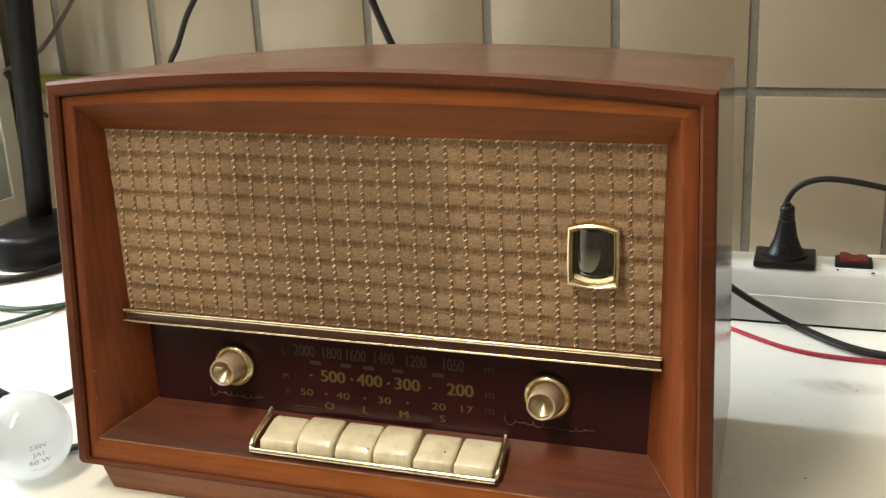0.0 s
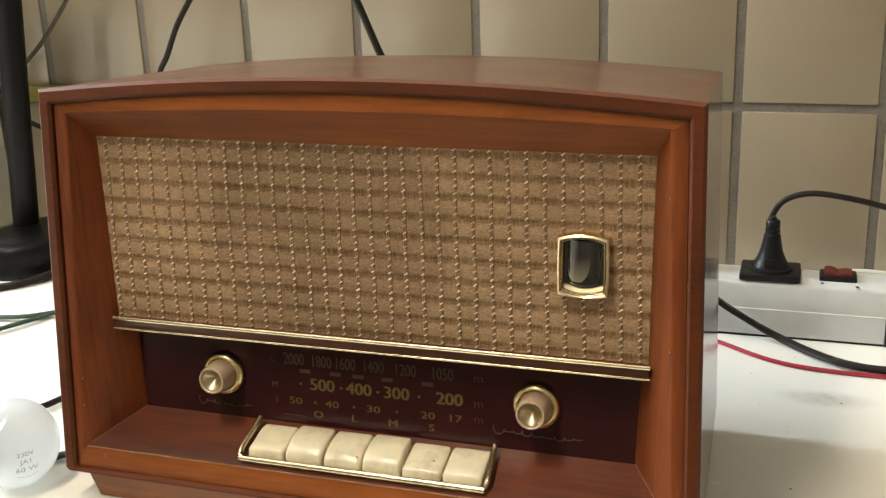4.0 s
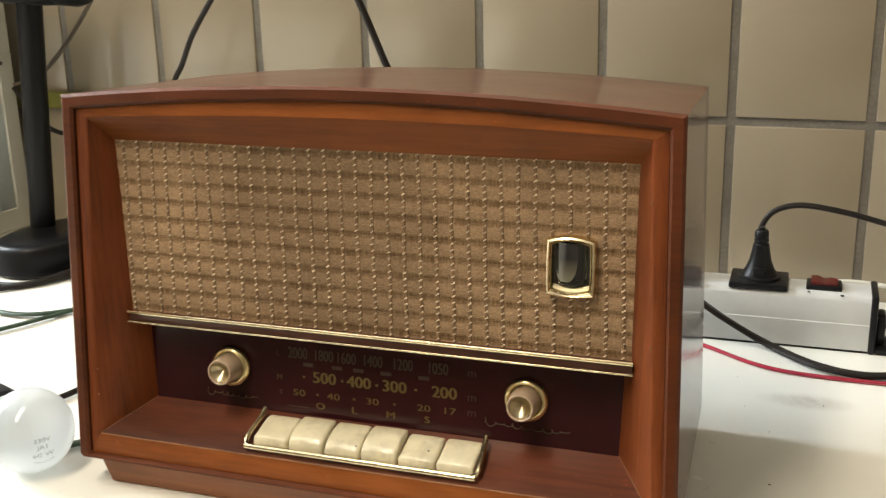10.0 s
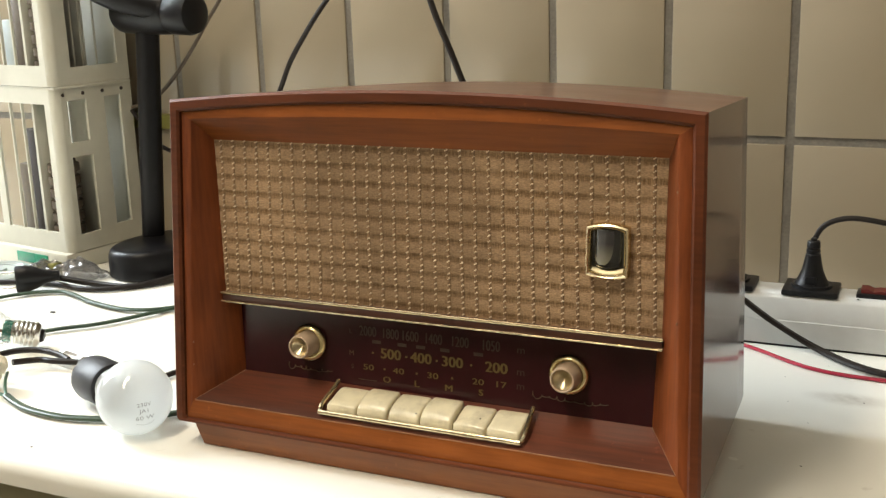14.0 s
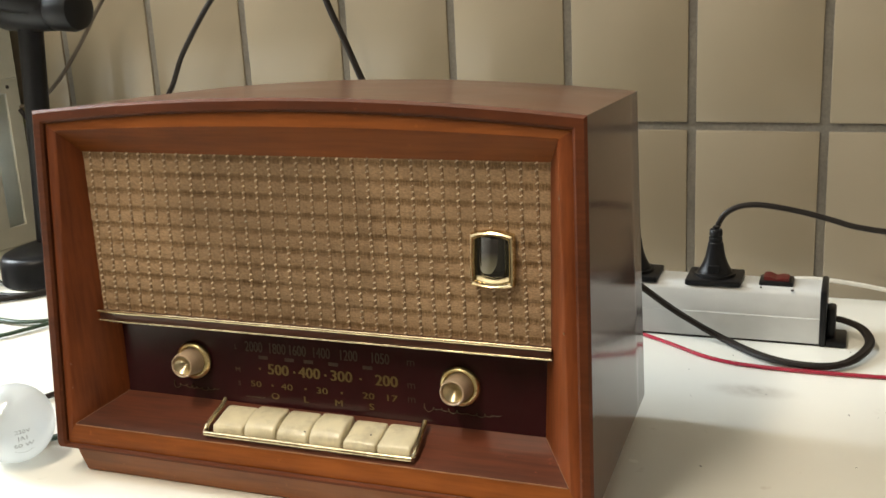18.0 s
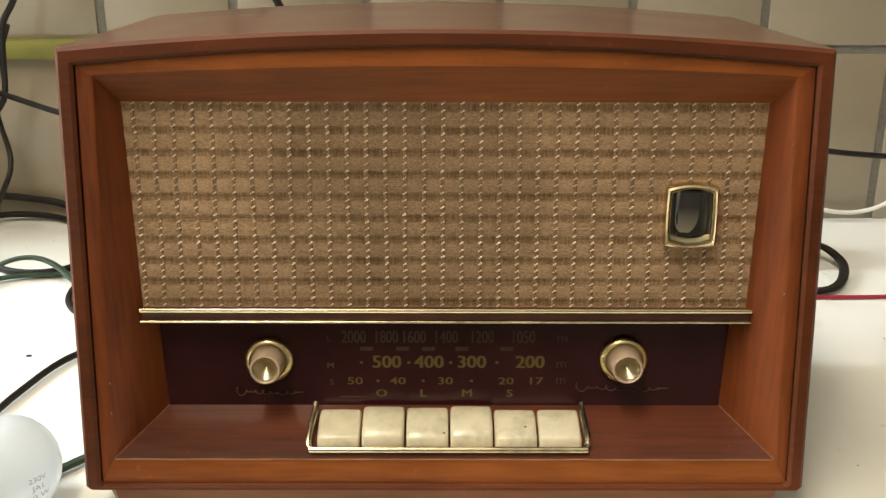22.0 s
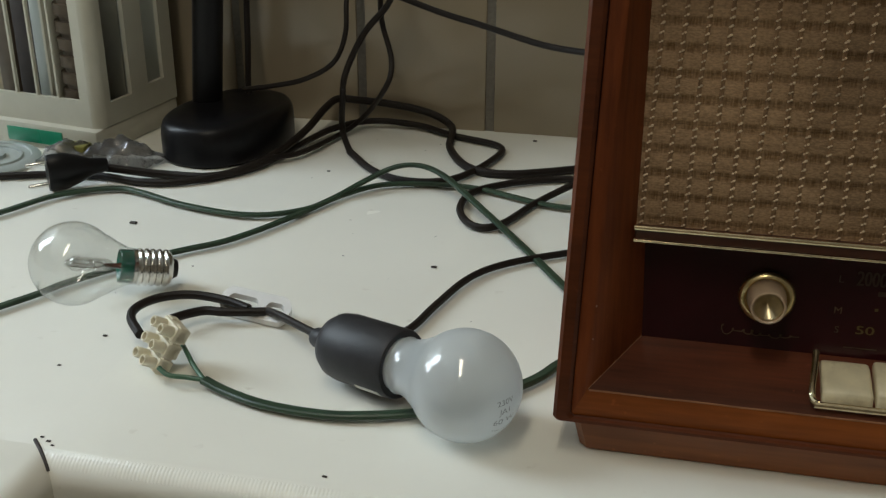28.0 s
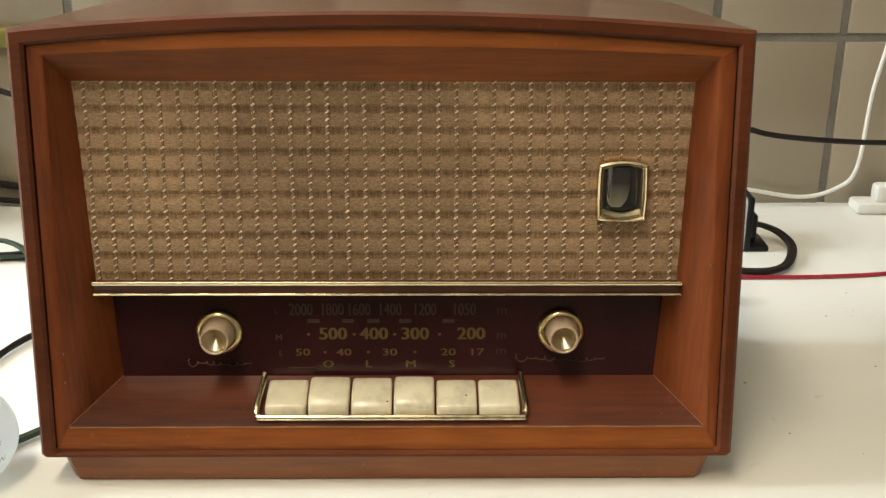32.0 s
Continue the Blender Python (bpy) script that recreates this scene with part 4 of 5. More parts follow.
for i in range(6):
    x0 = -0.0742 + 0.02573 * i
    bm = bmesh.new()
    lift = (-0.0010, 0.0022, 0.0010, 0.0025, -0.0014, -0.0012)[i]
    roll = 1.0 if lift > 0 else 0.35
    front, back = 0.0066, 0.030
    sec = [(front + 0.0006, 0.939), (front, 0.9430 + lift), (front + 0.0005 * roll, 0.9466 + lift + 0.0012 * (1 - roll)), (front + 0.0018 * roll, 0.9484 + lift + 0.0010 * (1 - roll)),
           (front + 0.0040 * roll, 0.9499 + lift + 0.0004 * (1 - roll)), (front + 0.0068, 0.9517 + lift), (0.019, 0.9540 + lift), (0.0262, 0.9558 + lift * 0.6), (back, 0.9558 + lift * 0.6), (back, 0.9500)]
    rings = []
    wide = 0.0245
    for t, ins in ((0.0, 0.0022), (0.018, 0.0010), (0.045, 0.0004), (0.10, 0.0001), (0.5, 0.0), (0.90, 0.0001), (0.955, 0.0004), (0.982, 0.0010), (1.0, 0.0022)):
        crown = 0.0005 * (1 - (2 * t - 1) ** 2)
        rings.append([key_point(x0 + 0.0005 + wide * t, z - (ins * 0.8 if 1 <= k <= 8 else 0) + (crown if 3 <= k <= 7 else 0), d + (ins * 0.7 if k < 4 else -ins * 0.4 if k > 7 else 0)) for k, (d, z) in enumerate(sec)])
    loft(bm, rings)
    button = part("push_button", bm, M_KEY, radio, "worn cream plastic wave-band key", smooth=60)
    if i in (2, 4):
        bm = bmesh.new()
        u, d = ((0.0225, 0.0092), (0.0185, 0.0150))[i == 4]
        spot = key_point(x0 + u, 0.9546 + lift - (0.019 - d) * 0.31 + (-0.0016 if i == 2 else 0.0), d)
        bmesh.ops.create_icosphere(bm, subdivisions=1, radius=0.0006, matrix=Matrix.Translation(spot))
        part("ink_spot", bm, M_DARK, button, "small dark spot on the key")
bm = bmesh.new()


def rail(x, d, up=0.0015):
    """A point just above the sloping ledge."""
    return fp(x, 0.9430 + 0.339 * (d - 0.0032) + up, d)


line = smooth_path([rail(-0.0762, 0.0335, 0.0062), rail(-0.0766, 0.0280, 0.0050), rail(-0.0786, 0.0130, 0.0030), rail(-0.0781, 0.0080), rail(-0.0754, 0.0056), rail(-0.0710, 0.0052),
                    rail(0.0, 0.0052), rail(0.0755, 0.0052), rail(0.0795, 0.0056), rail(0.0822, 0.0080), rail(0.0828, 0.0130, 0.0030), rail(0.0814, 0.0280, 0.0050), rail(0.0811, 0.0335, 0.0062)], 8)
sweep(bm, line, round_section(0.0018, 10))
part("key_bracket", bm, M_BRACKET, radio, "bent brass wire bracket round the keys")

# ---- lamps on the worktop ----
def bulb_lamp():
    ax = Vector((0.892, -0.452, 0.0)).normalized()
    c = Vector((-0.2545, 0.0105, TABLE + 0.0308))
    ax = (ax + Vector((0, 0, 0.09))).normalized()
    lamp = thing("bulb_in_socket", (c.x, c.y, TABLE), "frosted opal bulb in a black lamp socket lying on the worktop", "light bulb")
    bm = bmesh.new()
    prof = [(0.0, -0.0308)]
    R = 0.0308
    for i in range(1, 17):
        a = math.pi * i / 22
        prof.append((R * math.sin(a), -R * math.cos(a)))
    prof += [(0.0222, 0.0225), (0.0188, 0.0290), (0.0168, 0.0350), (0.0158, 0.0410), (0.0166, 0.0430), (0.0150, 0.0445), (0.0145, 0.0560)]
    revolve(bm, prof, c, -ax, 48)
    part("bulb_glass", bm, M_FROST, lamp, "frosted white glass bulb")
    bm = bmesh.new()
    prof = [(0.0152, 0.0500), (0.0160, 0.0455), (0.0196, 0.0450), (0.0203, 0.0465), (0.0203, 0.0860), (0.0192, 0.0930), (0.0160, 0.0985), (0.0105, 0.1015), (0.0066, 0.1020), (0.0060, 0.1130), (0.0050, 0.1150), (0.0, 0.1150)]
    revolve(bm, prof, c, -ax, 40)
    sock = part("lamp_socket", bm, M_BLACK_MATT, lamp, "matt black bakelite lamp socket")
    bm = bmesh.new()
    down = Vector((0, -0.74, -0.67))
    down = (down - ax * down.dot(ax)).normalized()
    other = ax.cross(down)
    rings = []
    for i in range(5):
        a = radians(-13 + 6.5 * i)
        n = down * math.cos(a) + other * math.sin(a)
        rings.append([c - ax * h + n * r for h, r in ((0.050, 0.0205), (0.068, 0.0205), (0.068, 0.0201), (0.050, 0.0201))])
    loft(bm, rings)
    part("paper_label", bm, M_WHITE_CABLE, sock, "small white paper label")
    # small print on the glass
    q = ax.to_track_quat("Z", "Y")
    face = Vector((0.800, -0.580, -0.12)).normalized()
    right = face.cross(Vector((0, 0, 1))).normalized()
    up = right.cross(face)
    bm = bmesh.new()

    def on_glass(u, v):
        return c + (face + right * (u / R) + up * (v / R)).normalized() * (R + 0.00012)

    text_mesh(bm, "60 W", 0.0037, lambda u, v: on_glass(-u * 1.25, v - 0.0056))
    text_mesh(bm, "230V", 0.0032, lambda u, v: on_glass(-u * 1.25, v + 0.0062))
    text_mesh(bm, "JA1", 0.0042, lambda u, v: on_glass(-u * 1.25, v - 0.0002))
    for k in range(9):
        u0 = -0.0074 + 0.0017 * k
        v0 = -0.0098 - 0.0020 * math.sin(math.pi * (k + 0.5) / 9)
        bm.faces.new([bm.verts.new(on_glass(u0 + a, v0 + b)) for a, b in ((0, 0), (0.0009, 0), (0.0009, 0.0008), (0, 0.0008))])
    part("bulb_print", bm, M_PRINT, lamp, smooth=0)


bulb_lamp()


def clear_bulb():
    c = Vector((-0.541, 0.1095, TABLE + 0.0286))
    ax = Vector((0.0540, 0.0365, -0.0148)).normalized() * 0.95
    lamp = thing("clear_light_bulb", (c.x, c.y, TABLE), "clear glass light bulb with a screw base lying on its side", "light bulb")
    R = 0.030

    def spun(profile, n):
        """A mesh turned round the bulb's axis, at this bulb's size."""
        made = bmesh.new()
        revolve(made, [(r * 0.95, hgt * 0.95) for r, hgt in profile], c, ax, n)
        return made

    prof = [(0.0, -R)]
    for i in range(1, 17):
        a = math.pi * i / 22
        prof.append((R * math.sin(a), -R * math.cos(a)))
    prof += [(0.0210, 0.0235), (0.0165, 0.0310), (0.0138, 0.0370), (0.0130, 0.0430)]
    inner = [(max(r - 0.0006, 0.0), hgt + (0.0006 if r < 0.001 else 0.0)) for r, hgt in prof]
    bm = spun(prof + list(reversed(inner)), 48)
    g = part("bulb_glass", bm, M_CLEAR, lamp, "clear blown glass bulb")
    g.visible_shadow = False
    prof = [(0.0, 0.0405), (0.0128, 0.0405)]
    for i in range(5):
        hgt = 0.0430 + 0.0046 * i
        prof += [(0.0124, hgt), (0.0136, hgt + 0.0015), (0.0136, hgt + 0.0028), (0.0124, hgt + 0.0042)]
    prof += [(0.0112, 0.0672), (0.0075, 0.0690)]
    bm = spun(prof + [(0.0, 0.0690)], 36)
    part("screw_base", bm, M_STEEL, lamp, "nickel-plated screw base")
    bm = spun([(0.0, 0.0688), (0.0078, 0.0690), (0.0060, 0.0722), (0.0, 0.0735)], 24)
    part("contact_insulator", bm, M_BLACK, lamp)
    bm = spun([(0.0, 0.0370), (0.0060, 0.0365), (0.0118, 0.0310), (0.0122, 0.0315), (0.0122, 0.0400), (0.0, 0.0402)], 32)
    part("green_cement", bm, M_CEMENT, lamp, "green cement inside the neck")
    # the stem's dark colour stands in for the dark reflection in its glass
    bm = spun([(0.0, 0.0200), (0.0016, 0.0205), (0.0018, 0.030), (0.0030, 0.036), (0.0050, 0.0390), (0.0, 0.0395)], 20)
    part("glass_stem", bm, M_TRIM, lamp, "glass stem with a dark reflection put into its colour")
    side = ax.cross(Vector((0, 0, 1))).normalized()
    bm = bmesh.new()
    for k in (-1, 1):
        sweep(bm, smooth_path([c + ax * 0.022 + side * 0.001 * k, c + ax * 0.014 + side * 0.0055 * k, c + ax * 0.002 + side * 0.0062 * k, c - ax * 0.004 + side * 0.0045 * k], 5), round_section(0.0006, 6))
    sweep(bm, smooth_path([c + ax * 0.015 - side * 0.005, c + ax * 0.014, c + ax * 0.015 + side * 0.005], 4), round_section(0.0005, 6))
    part("support_wire", bm, M_STEEL, lamp)
    bm = spun([(0.0, -0.0062), (0.0020, -0.0058), (0.0026, -0.0036), (0.0050, -0.0012), (0.0056, 0.0030), (0.0046, 0.0062), (0.0054, 0.0092), (0.0040, 0.0124), (0.0047, 0.0140), (0.0044, 0.0235), (0.0030, 0.0262), (0.0, 0.0265)], 20)
    part("halogen_burner", bm, M_BURNER, lamp, "small clear glass burner")
    bm = bmesh.new()
    sweep(bm, [c + ax * (-0.002 + 0.0007 * i) + side * (0.0012 * math.cos(i * 1.9)) + Vector((0, 0, 0.0012 * math.sin(i * 1.9))) for i in range(18)], round_section(0.0004, 5))
    part("filament", bm, M_STEEL, lamp)


clear_bulb()


SCREWS = []


def terminal_block():
    o = Vector((-0.4448, 0.0392, TABLE + 0.0170))
    blk = thing("terminal_block", (o.x, o.y, TABLE), "cream nylon screw terminal block tipped up on its wires", "terminal block")
    right, up, back = Vector((0.98, 0.19, 0.0)).normalized(), Vector((-0.08, 0.40, 0.91)).normalized(), Vector((0.17, -0.89, 0.42)).normalized()
    turret = (right * -0.62 + up * 0.28 + back * 0.73).normalized()
    along = (right * -0.55 - up * 0.80)
    along = (along - turret * along.dot(turret)).normalized()
    across = turret.cross(along).normalized()
    m = Matrix((along, across, turret)).transposed()
    for i in range(3):
        mid = o + along * (0.0108 * (i - 1))
        bm = bmesh.new()
        box(bm, (-0.0046, -0.0092, -0.0080), (0.0046, 0.0092, 0.0020), 0.0010, 2)
        for k in (-1, 1):
            box(bm, (-0.0053, -0.0092 if k < 0 else 0.0030, -0.0060), (0.0053, -0.0030 if k < 0 else 0.0092, 0.0005), 0.0006, 1)
        for v in bm.verts:
            v.co = mid + m @ v.co
        body = part("terminal_pole", bm, M_TERM, blk)
        for k in (-1, 1):
            bm = bmesh.new()
            revolve(bm, [(0.0034, 0.0), (0.0034, 0.0085), (0.0030, 0.0092), (0.0023, 0.0090), (0.0021, 0.0050), (0.0, 0.0048)], mid + across * (0.0050 * k) + turret * 0.0015, turret, 16)
            turret_ob = part("screw_turret", bm, M_TERM, body)
            SCREWS.append((mid + across * (0.0050 * k) + turret * 0.0062, turret))


terminal_block()
blk = bpy.data.objects["terminal_block"]
for at, axis in SCREWS:
    bm = bmesh.new()
    revolve(bm, [(0.0, 0.0), (0.0020, 0.0), (0.0020, 0.0012), (0.0012, 0.0016), (0.0, 0.0014)], at, axis, 12)
    part("screw", bm, M_SCREW, blk, "brownish brass screw head")

# strain-relief clip on the flex
bm = bmesh.new()
m = Matrix.Rotation(math.atan2(-0.012, 0.048), 3, "Z") @ Matrix.Rotation(radians(38), 3, "X")
CLIP = Vector((-0.4155, 0.1140, TABLE + 0.0066))


def slot_loop(cx, half, r, n=20):
    out = []
    for i in range(n):
        a = 2 * math.pi * i / n
        out.append(CLIP + m @ Vector((cx + (half if math.cos(a) > 0 else -half) + r * math.cos(a), r * math.sin(a), 0)))
    return out


edges = []
for ring in (slot_loop(0.0, 0.0180, 0.0095), slot_loop(-0.0095, 0.0075, 0.0042), slot_loop(0.0155, 0.0025, 0.0042)):
    vs = [bm.verts.new(p) for p in ring]
    edges += [bm.edges.new((vs[i], vs[(i + 1) % len(vs)])) for i in range(len(vs))]
bmesh.ops.triangle_fill(bm, edges=edges, use_beauty=True)
top = bmesh.ops.extrude_face_region(bm, geom=bm.faces[:])
bmesh.ops.translate(bm, verts=[v for v in top["geom"] if isinstance(v, bmesh.types.BMVert)], vec=(0, 0, 0.0036))
single("strain_relief_clip", bm, M_CLIP, (-0.4195, 0.1125, TABLE), "translucent plastic strain-relief clip on a flex", "clip")

# ---- flexes and cables ----
cable("green_flex", [(-0.219, 0.344, 0.904), (-0.256, 0.348, 0.904), (-0.323, 0.373, 0.904), (-0.390, 0.365, 0.904), (-0.421, 0.333, 0.904), (-0.443, 0.293, 0.904), (-0.483, 0.272, 0.904), (-0.540, 0.280, 0.904), (-0.589, 0.299, 0.904), (-0.617, 0.303, 0.904), (-0.655, 0.277, 0.904), (-0.679, 0.232, 0.904), (-0.708, 0.187, 0.904)], 0.0017, M_GREEN, "dark green twin flex lying across the worktop", True)
cable("green_flex", [(-0.602, 0.055, 0.904), (-0.584, 0.084, 0.904), (-0.569, 0.108, 0.904), (-0.557, 0.131, 0.904), (-0.512, 0.189, 0.904), (-0.480, 0.220, 0.904), (-0.452, 0.267, 0.904), (-0.428, 0.322, 0.904), (-0.406, 0.351, 0.912), (-0.385, 0.365, 0.920), (-0.363, 0.367, 0.922), (-0.339, 0.355, 0.918), (-0.302, 0.314, 0.910), (-0.257, 0.255, 0.904), (-0.220, 0.195, 0.904), (-0.206, 0.169, 0.904)], 0.0017, M_GREEN, "green twin flex rising in a small loop", True)
cable("green_flex", [(-0.412, 0.023, 0.906), (-0.396, 0.017, 0.904), (-0.372, 0.009, 0.904), (-0.344, 0.006, 0.904), (-0.319, 0.008, 0.904), (-0.284, 0.019, 0.904), (-0.257, 0.035, 0.904), (-0.226, 0.067, 0.904), (-0.212, 0.091, 0.904), (-0.197, 0.116, 0.904)], 0.0019, M_GREEN, "green twin flex from the terminal block to the radio", True)
cable("green_core", [(-0.440, 0.053, 0.913), (-0.431, 0.042, 0.912), (-0.422, 0.032, 0.909), (-0.412, 0.023, 0.906)], 0.0015, M_GREEN_LIGHT, "split green flex core entering the terminal block")
cable("green_core", [(-0.439, 0.021, 0.912), (-0.432, 0.019, 0.909), (-0.422, 0.022, 0.907), (-0.412, 0.023, 0.906)], 0.0015, M_GREEN_LIGHT, "split green flex core bent under the terminal block")
cable("black_flex", [(-0.330, 0.081, 0.904), (-0.311, 0.114, 0.904), (-0.302, 0.150, 0.904), (-0.288, 0.197, 0.904), (-0.265, 0.227, 0.904), (-0.225, 0.255, 0.904), (-0.203, 0.268, 0.904)], 0.0026, M_RUBBER, "black flex curving from the lamp socket to the radio")
cable("black_flex", [(-0.357, 0.066, 0.920), (-0.372, 0.079, 0.917), (-0.395, 0.100, 0.912), (-0.408, 0.112, 0.907)], 0.0026, M_RUBBER, "short black flex out of the lamp socket")
cable("black_core", [(-0.406, 0.109, 0.908), (-0.431, 0.101, 0.909), (-0.444, 0.100, 0.909), (-0.453, 0.091, 0.910), (-0.459, 0.078, 0.912)], 0.0030, M_RUBBER, "black insulated core threaded through the clip")
cable("black_core", [(-0.417, 0.107, 0.910), (-0.435, 0.113, 0.911), (-0.460, 0.114, 0.912), (-0.478, 0.103, 0.913), (-0.486, 0.087, 0.913), (-0.482, 0.072, 0.913), (-0.467, 0.054, 0.913)], 0.0030, M_RUBBER, "black insulated core looped to the terminal block")
cable("mains_cable", [(-0.640, 0.329, 0.912), (-0.590, 0.344, 0.904), (-0.540, 0.353, 0.904), (-0.511, 0.402, 0.908), (-0.497, 0.454, 0.916), (-0.495, 0.510, 0.922), (-0.488, 0.532, 0.926), (-0.468, 0.532, 0.926), (-0.432, 0.532, 0.924), (-0.395, 0.532, 0.918), (-0.369, 0.522, 0.908), (-0.360, 0.471, 0.904), (-0.332, 0.421, 0.904), (-0.295, 0.412, 0.904), (-0.238, 0.438, 0.904), (-0.209, 0.457, 0.904)], 0.0037, M_RUBBER, "black mains cable winding along the wall")
cable("mains_cable", [(-0.764, 0.297, 0.904), (-0.727, 0.308, 0.904), (-0.686, 0.322, 0.904), (-0.641, 0.328, 0.904), (-0.601, 0.322, 0.904), (-0.564, 0.332, 0.904), (-0.522, 0.373, 0.904), (-0.501, 0.432, 0.906), (-0.481, 0.491, 0.908), (-0.450, 0.524, 0.908), (-0.404, 0.526, 0.906), (-0.366, 0.508, 0.904), (-0.315, 0.485, 0.904), (-0.316, 0.443, 0.904), (-0.341, 0.388, 0.904), (-0.378, 0.376, 0.904), (-0.414, 0.395, 0.904), (-0.449, 0.440, 0.904)], 0.0032, M_RUBBER, "black mains cable folded back on itself")
cable("mains_cable", [(-0.449, 0.440, 0.904), (-0.469, 0.483, 0.910), (-0.464, 0.470, 0.942), (-0.460, 0.470, 0.970), (-0.444, 0.480, 1.006), (-0.421, 0.490, 1.036), (-0.412, 0.480, 1.074), (-0.404, 0.470, 1.110), (-0.392, 0.470, 1.131), (-0.377, 0.470, 1.161), (-0.359, 0.470, 1.187), (-0.339, 0.470, 1.213), (-0.320, 0.470, 1.235), (-0.298, 0.470, 1.260), (-0.250, 0.470, 1.320), (-0.200, 0.490, 1.420), (-0.160, 0.532, 1.550)], 0.0030, M_RUBBER, "black cable rising and hanging behind the radio")
cable("mains_cable", [(-0.216, 0.416, 0.904), (-0.254, 0.408, 0.904), (-0.291, 0.389, 0.904), (-0.318, 0.360, 0.904), (-0.320, 0.320, 0.904), (-0.303, 0.290, 0.904), (-0.283, 0.297, 0.904), (-0.261, 0.351, 0.904), (-0.233, 0.386, 0.910), (-0.207, 0.428, 0.910)], 0.0030, M_RUBBER, "black cable in a flat loop beside the radio")
cable("hanging_cable", [(-0.650, 0.505, 1.095), (-0.620, 0.505, 1.058), (-0.590, 0.505, 1.042), (-0.540, 0.500, 1.044), (-0.487, 0.500, 1.053), (-0.440, 0.495, 1.046), (-0.369, 0.470, 1.031), (-0.331, 0.460, 1.024), (-0.273, 0.440, 1.014), (-0.230, 0.420, 1.014), (-0.199, 0.400, 1.018)], 0.0028, M_RUBBER, "dark brown cable sagging in front of the tiles")
cable("hanging_cable", [(-0.463, 0.532, 1.068), (-0.464, 0.515, 1.058), (-0.463, 0.490, 1.034), (-0.462, 0.480, 1.005), (-0.471, 0.470, 0.980), (-0.496, 0.460, 0.965), (-0.530, 0.460, 0.956), (-0.559, 0.460, 0.951)], 0.0024, M_RUBBER, "black cable hanging down to the lamp base")
cable("hanging_cable", [(-0.401, 0.474, 1.110), (-0.416, 0.481, 1.078), (-0.430, 0.492, 1.045), (-0.432, 0.500, 1.013), (-0.418, 0.480, 0.981), (-0.423, 0.470, 0.956), (-0.462, 0.504, 0.910), (-0.488, 0.425, 0.906), (-0.514, 0.394, 0.908)], 0.0026, M_RUBBER, "black cable hanging in a loop")
cable("hanging_cable", [(-0.569, 0.532, 1.070), (-0.569, 0.515, 1.055), (-0.570, 0.510, 1.025), (-0.568, 0.500, 0.978), (-0.568, 0.495, 0.946), (-0.566, 0.490, 0.924)], 0.0030, M_RUBBER, "dark brown cable hanging straight down behind the lamp base")
cable("hanging_cable", [(0.060, 0.360, 0.904), (-0.010, 0.410, 0.907), (-0.070, 0.450, 0.970), (-0.112, 0.465, 1.050), (-0.148, 0.470, 1.126), (-0.155, 0.470, 1.141), (-0.169, 0.470, 1.175), (-0.184, 0.470, 1.209), (-0.193, 0.470, 1.234), (-0.203, 0.470, 1.258), (-0.225, 0.480, 1.320), (-0.250, 0.532, 1.420)], 0.0036, M_RUBBER, "thick black cable hanging behind the radio")
cable("hanging_cable", [(-0.644, 0.500, 1.099), (-0.610, 0.500, 1.109), (-0.576, 0.500, 1.135), (-0.541, 0.500, 1.173), (-0.512, 0.500, 1.210), (-0.490, 0.500, 1.237), (-0.473, 0.500, 1.264), (-0.440, 0.520, 1.330), (-0.420, 0.532, 1.400)], 0.0024, M_BROWN_CABLE, "brownish cable hanging beside the lamp")
cable("red_wire", [(0.155, 0.392, 0.902), (0.186, 0.373, 0.902), (0.234, 0.340, 0.902), (0.280, 0.329, 0.902), (0.353, 0.328, 0.902), (0.409, 0.332, 0.902), (0.472, 0.342, 0.902), (0.532, 0.347, 0.902)], 0.0019, M_RED, "thin red wire lying on the worktop")
cable("strip_cable", [(0.136, 0.375, 0.973), (0.167, 0.380, 0.950), (0.198, 0.382, 0.928), (0.240, 0.383, 0.905), (0.283, 0.344, 0.905), (0.322, 0.334, 0.905), (0.349, 0.349, 0.905), (0.366, 0.387, 0.908), (0.361, 0.412, 0.913), (0.347, 0.418, 0.918), (0.328, 0.412, 0.924)], 0.0024, M_RUBBER, "flat black twin supply cable of the socket strip", True)
cable("plug_cable", [(0.223, 0.445, 0.986), (0.225, 0.445, 0.996), (0.232, 0.445, 1.009), (0.246, 0.445, 1.017), (0.266, 0.445, 1.019), (0.300, 0.445, 1.014), (0.329, 0.445, 1.007), (0.352, 0.445, 1.001), (0.395, 0.450, 0.995), (0.460, 0.460, 0.989), (0.528, 0.470, 0.987)], 0.0027, M_RUBBER, "black cable arching from a plug")
cable("plug_cable", [(0.150, 0.417, 0.996), (0.149, 0.417, 1.008), (0.143, 0.419, 1.019), (0.128, 0.422, 1.026), (0.105, 0.426, 1.024), (0.080, 0.430, 1.008), (0.060, 0.440, 0.960), (0.050, 0.450, 0.904)], 0.0027, M_RUBBER, "black cable bending back from a plug")
cable("white_cable", [(0.235, 0.505, 0.910), (0.270, 0.518, 0.921), (0.312, 0.522, 0.925), (0.360, 0.525, 0.920), (0.419, 0.530, 0.910), (0.455, 0.528, 0.920), (0.472, 0.522, 0.945), (0.476, 0.520, 1.025), (0.486, 0.520, 1.093), (0.500, 0.532, 1.250)], 0.0022, M_WHITE_CABLE, "white cable lying along the foot of the tiles and rising")

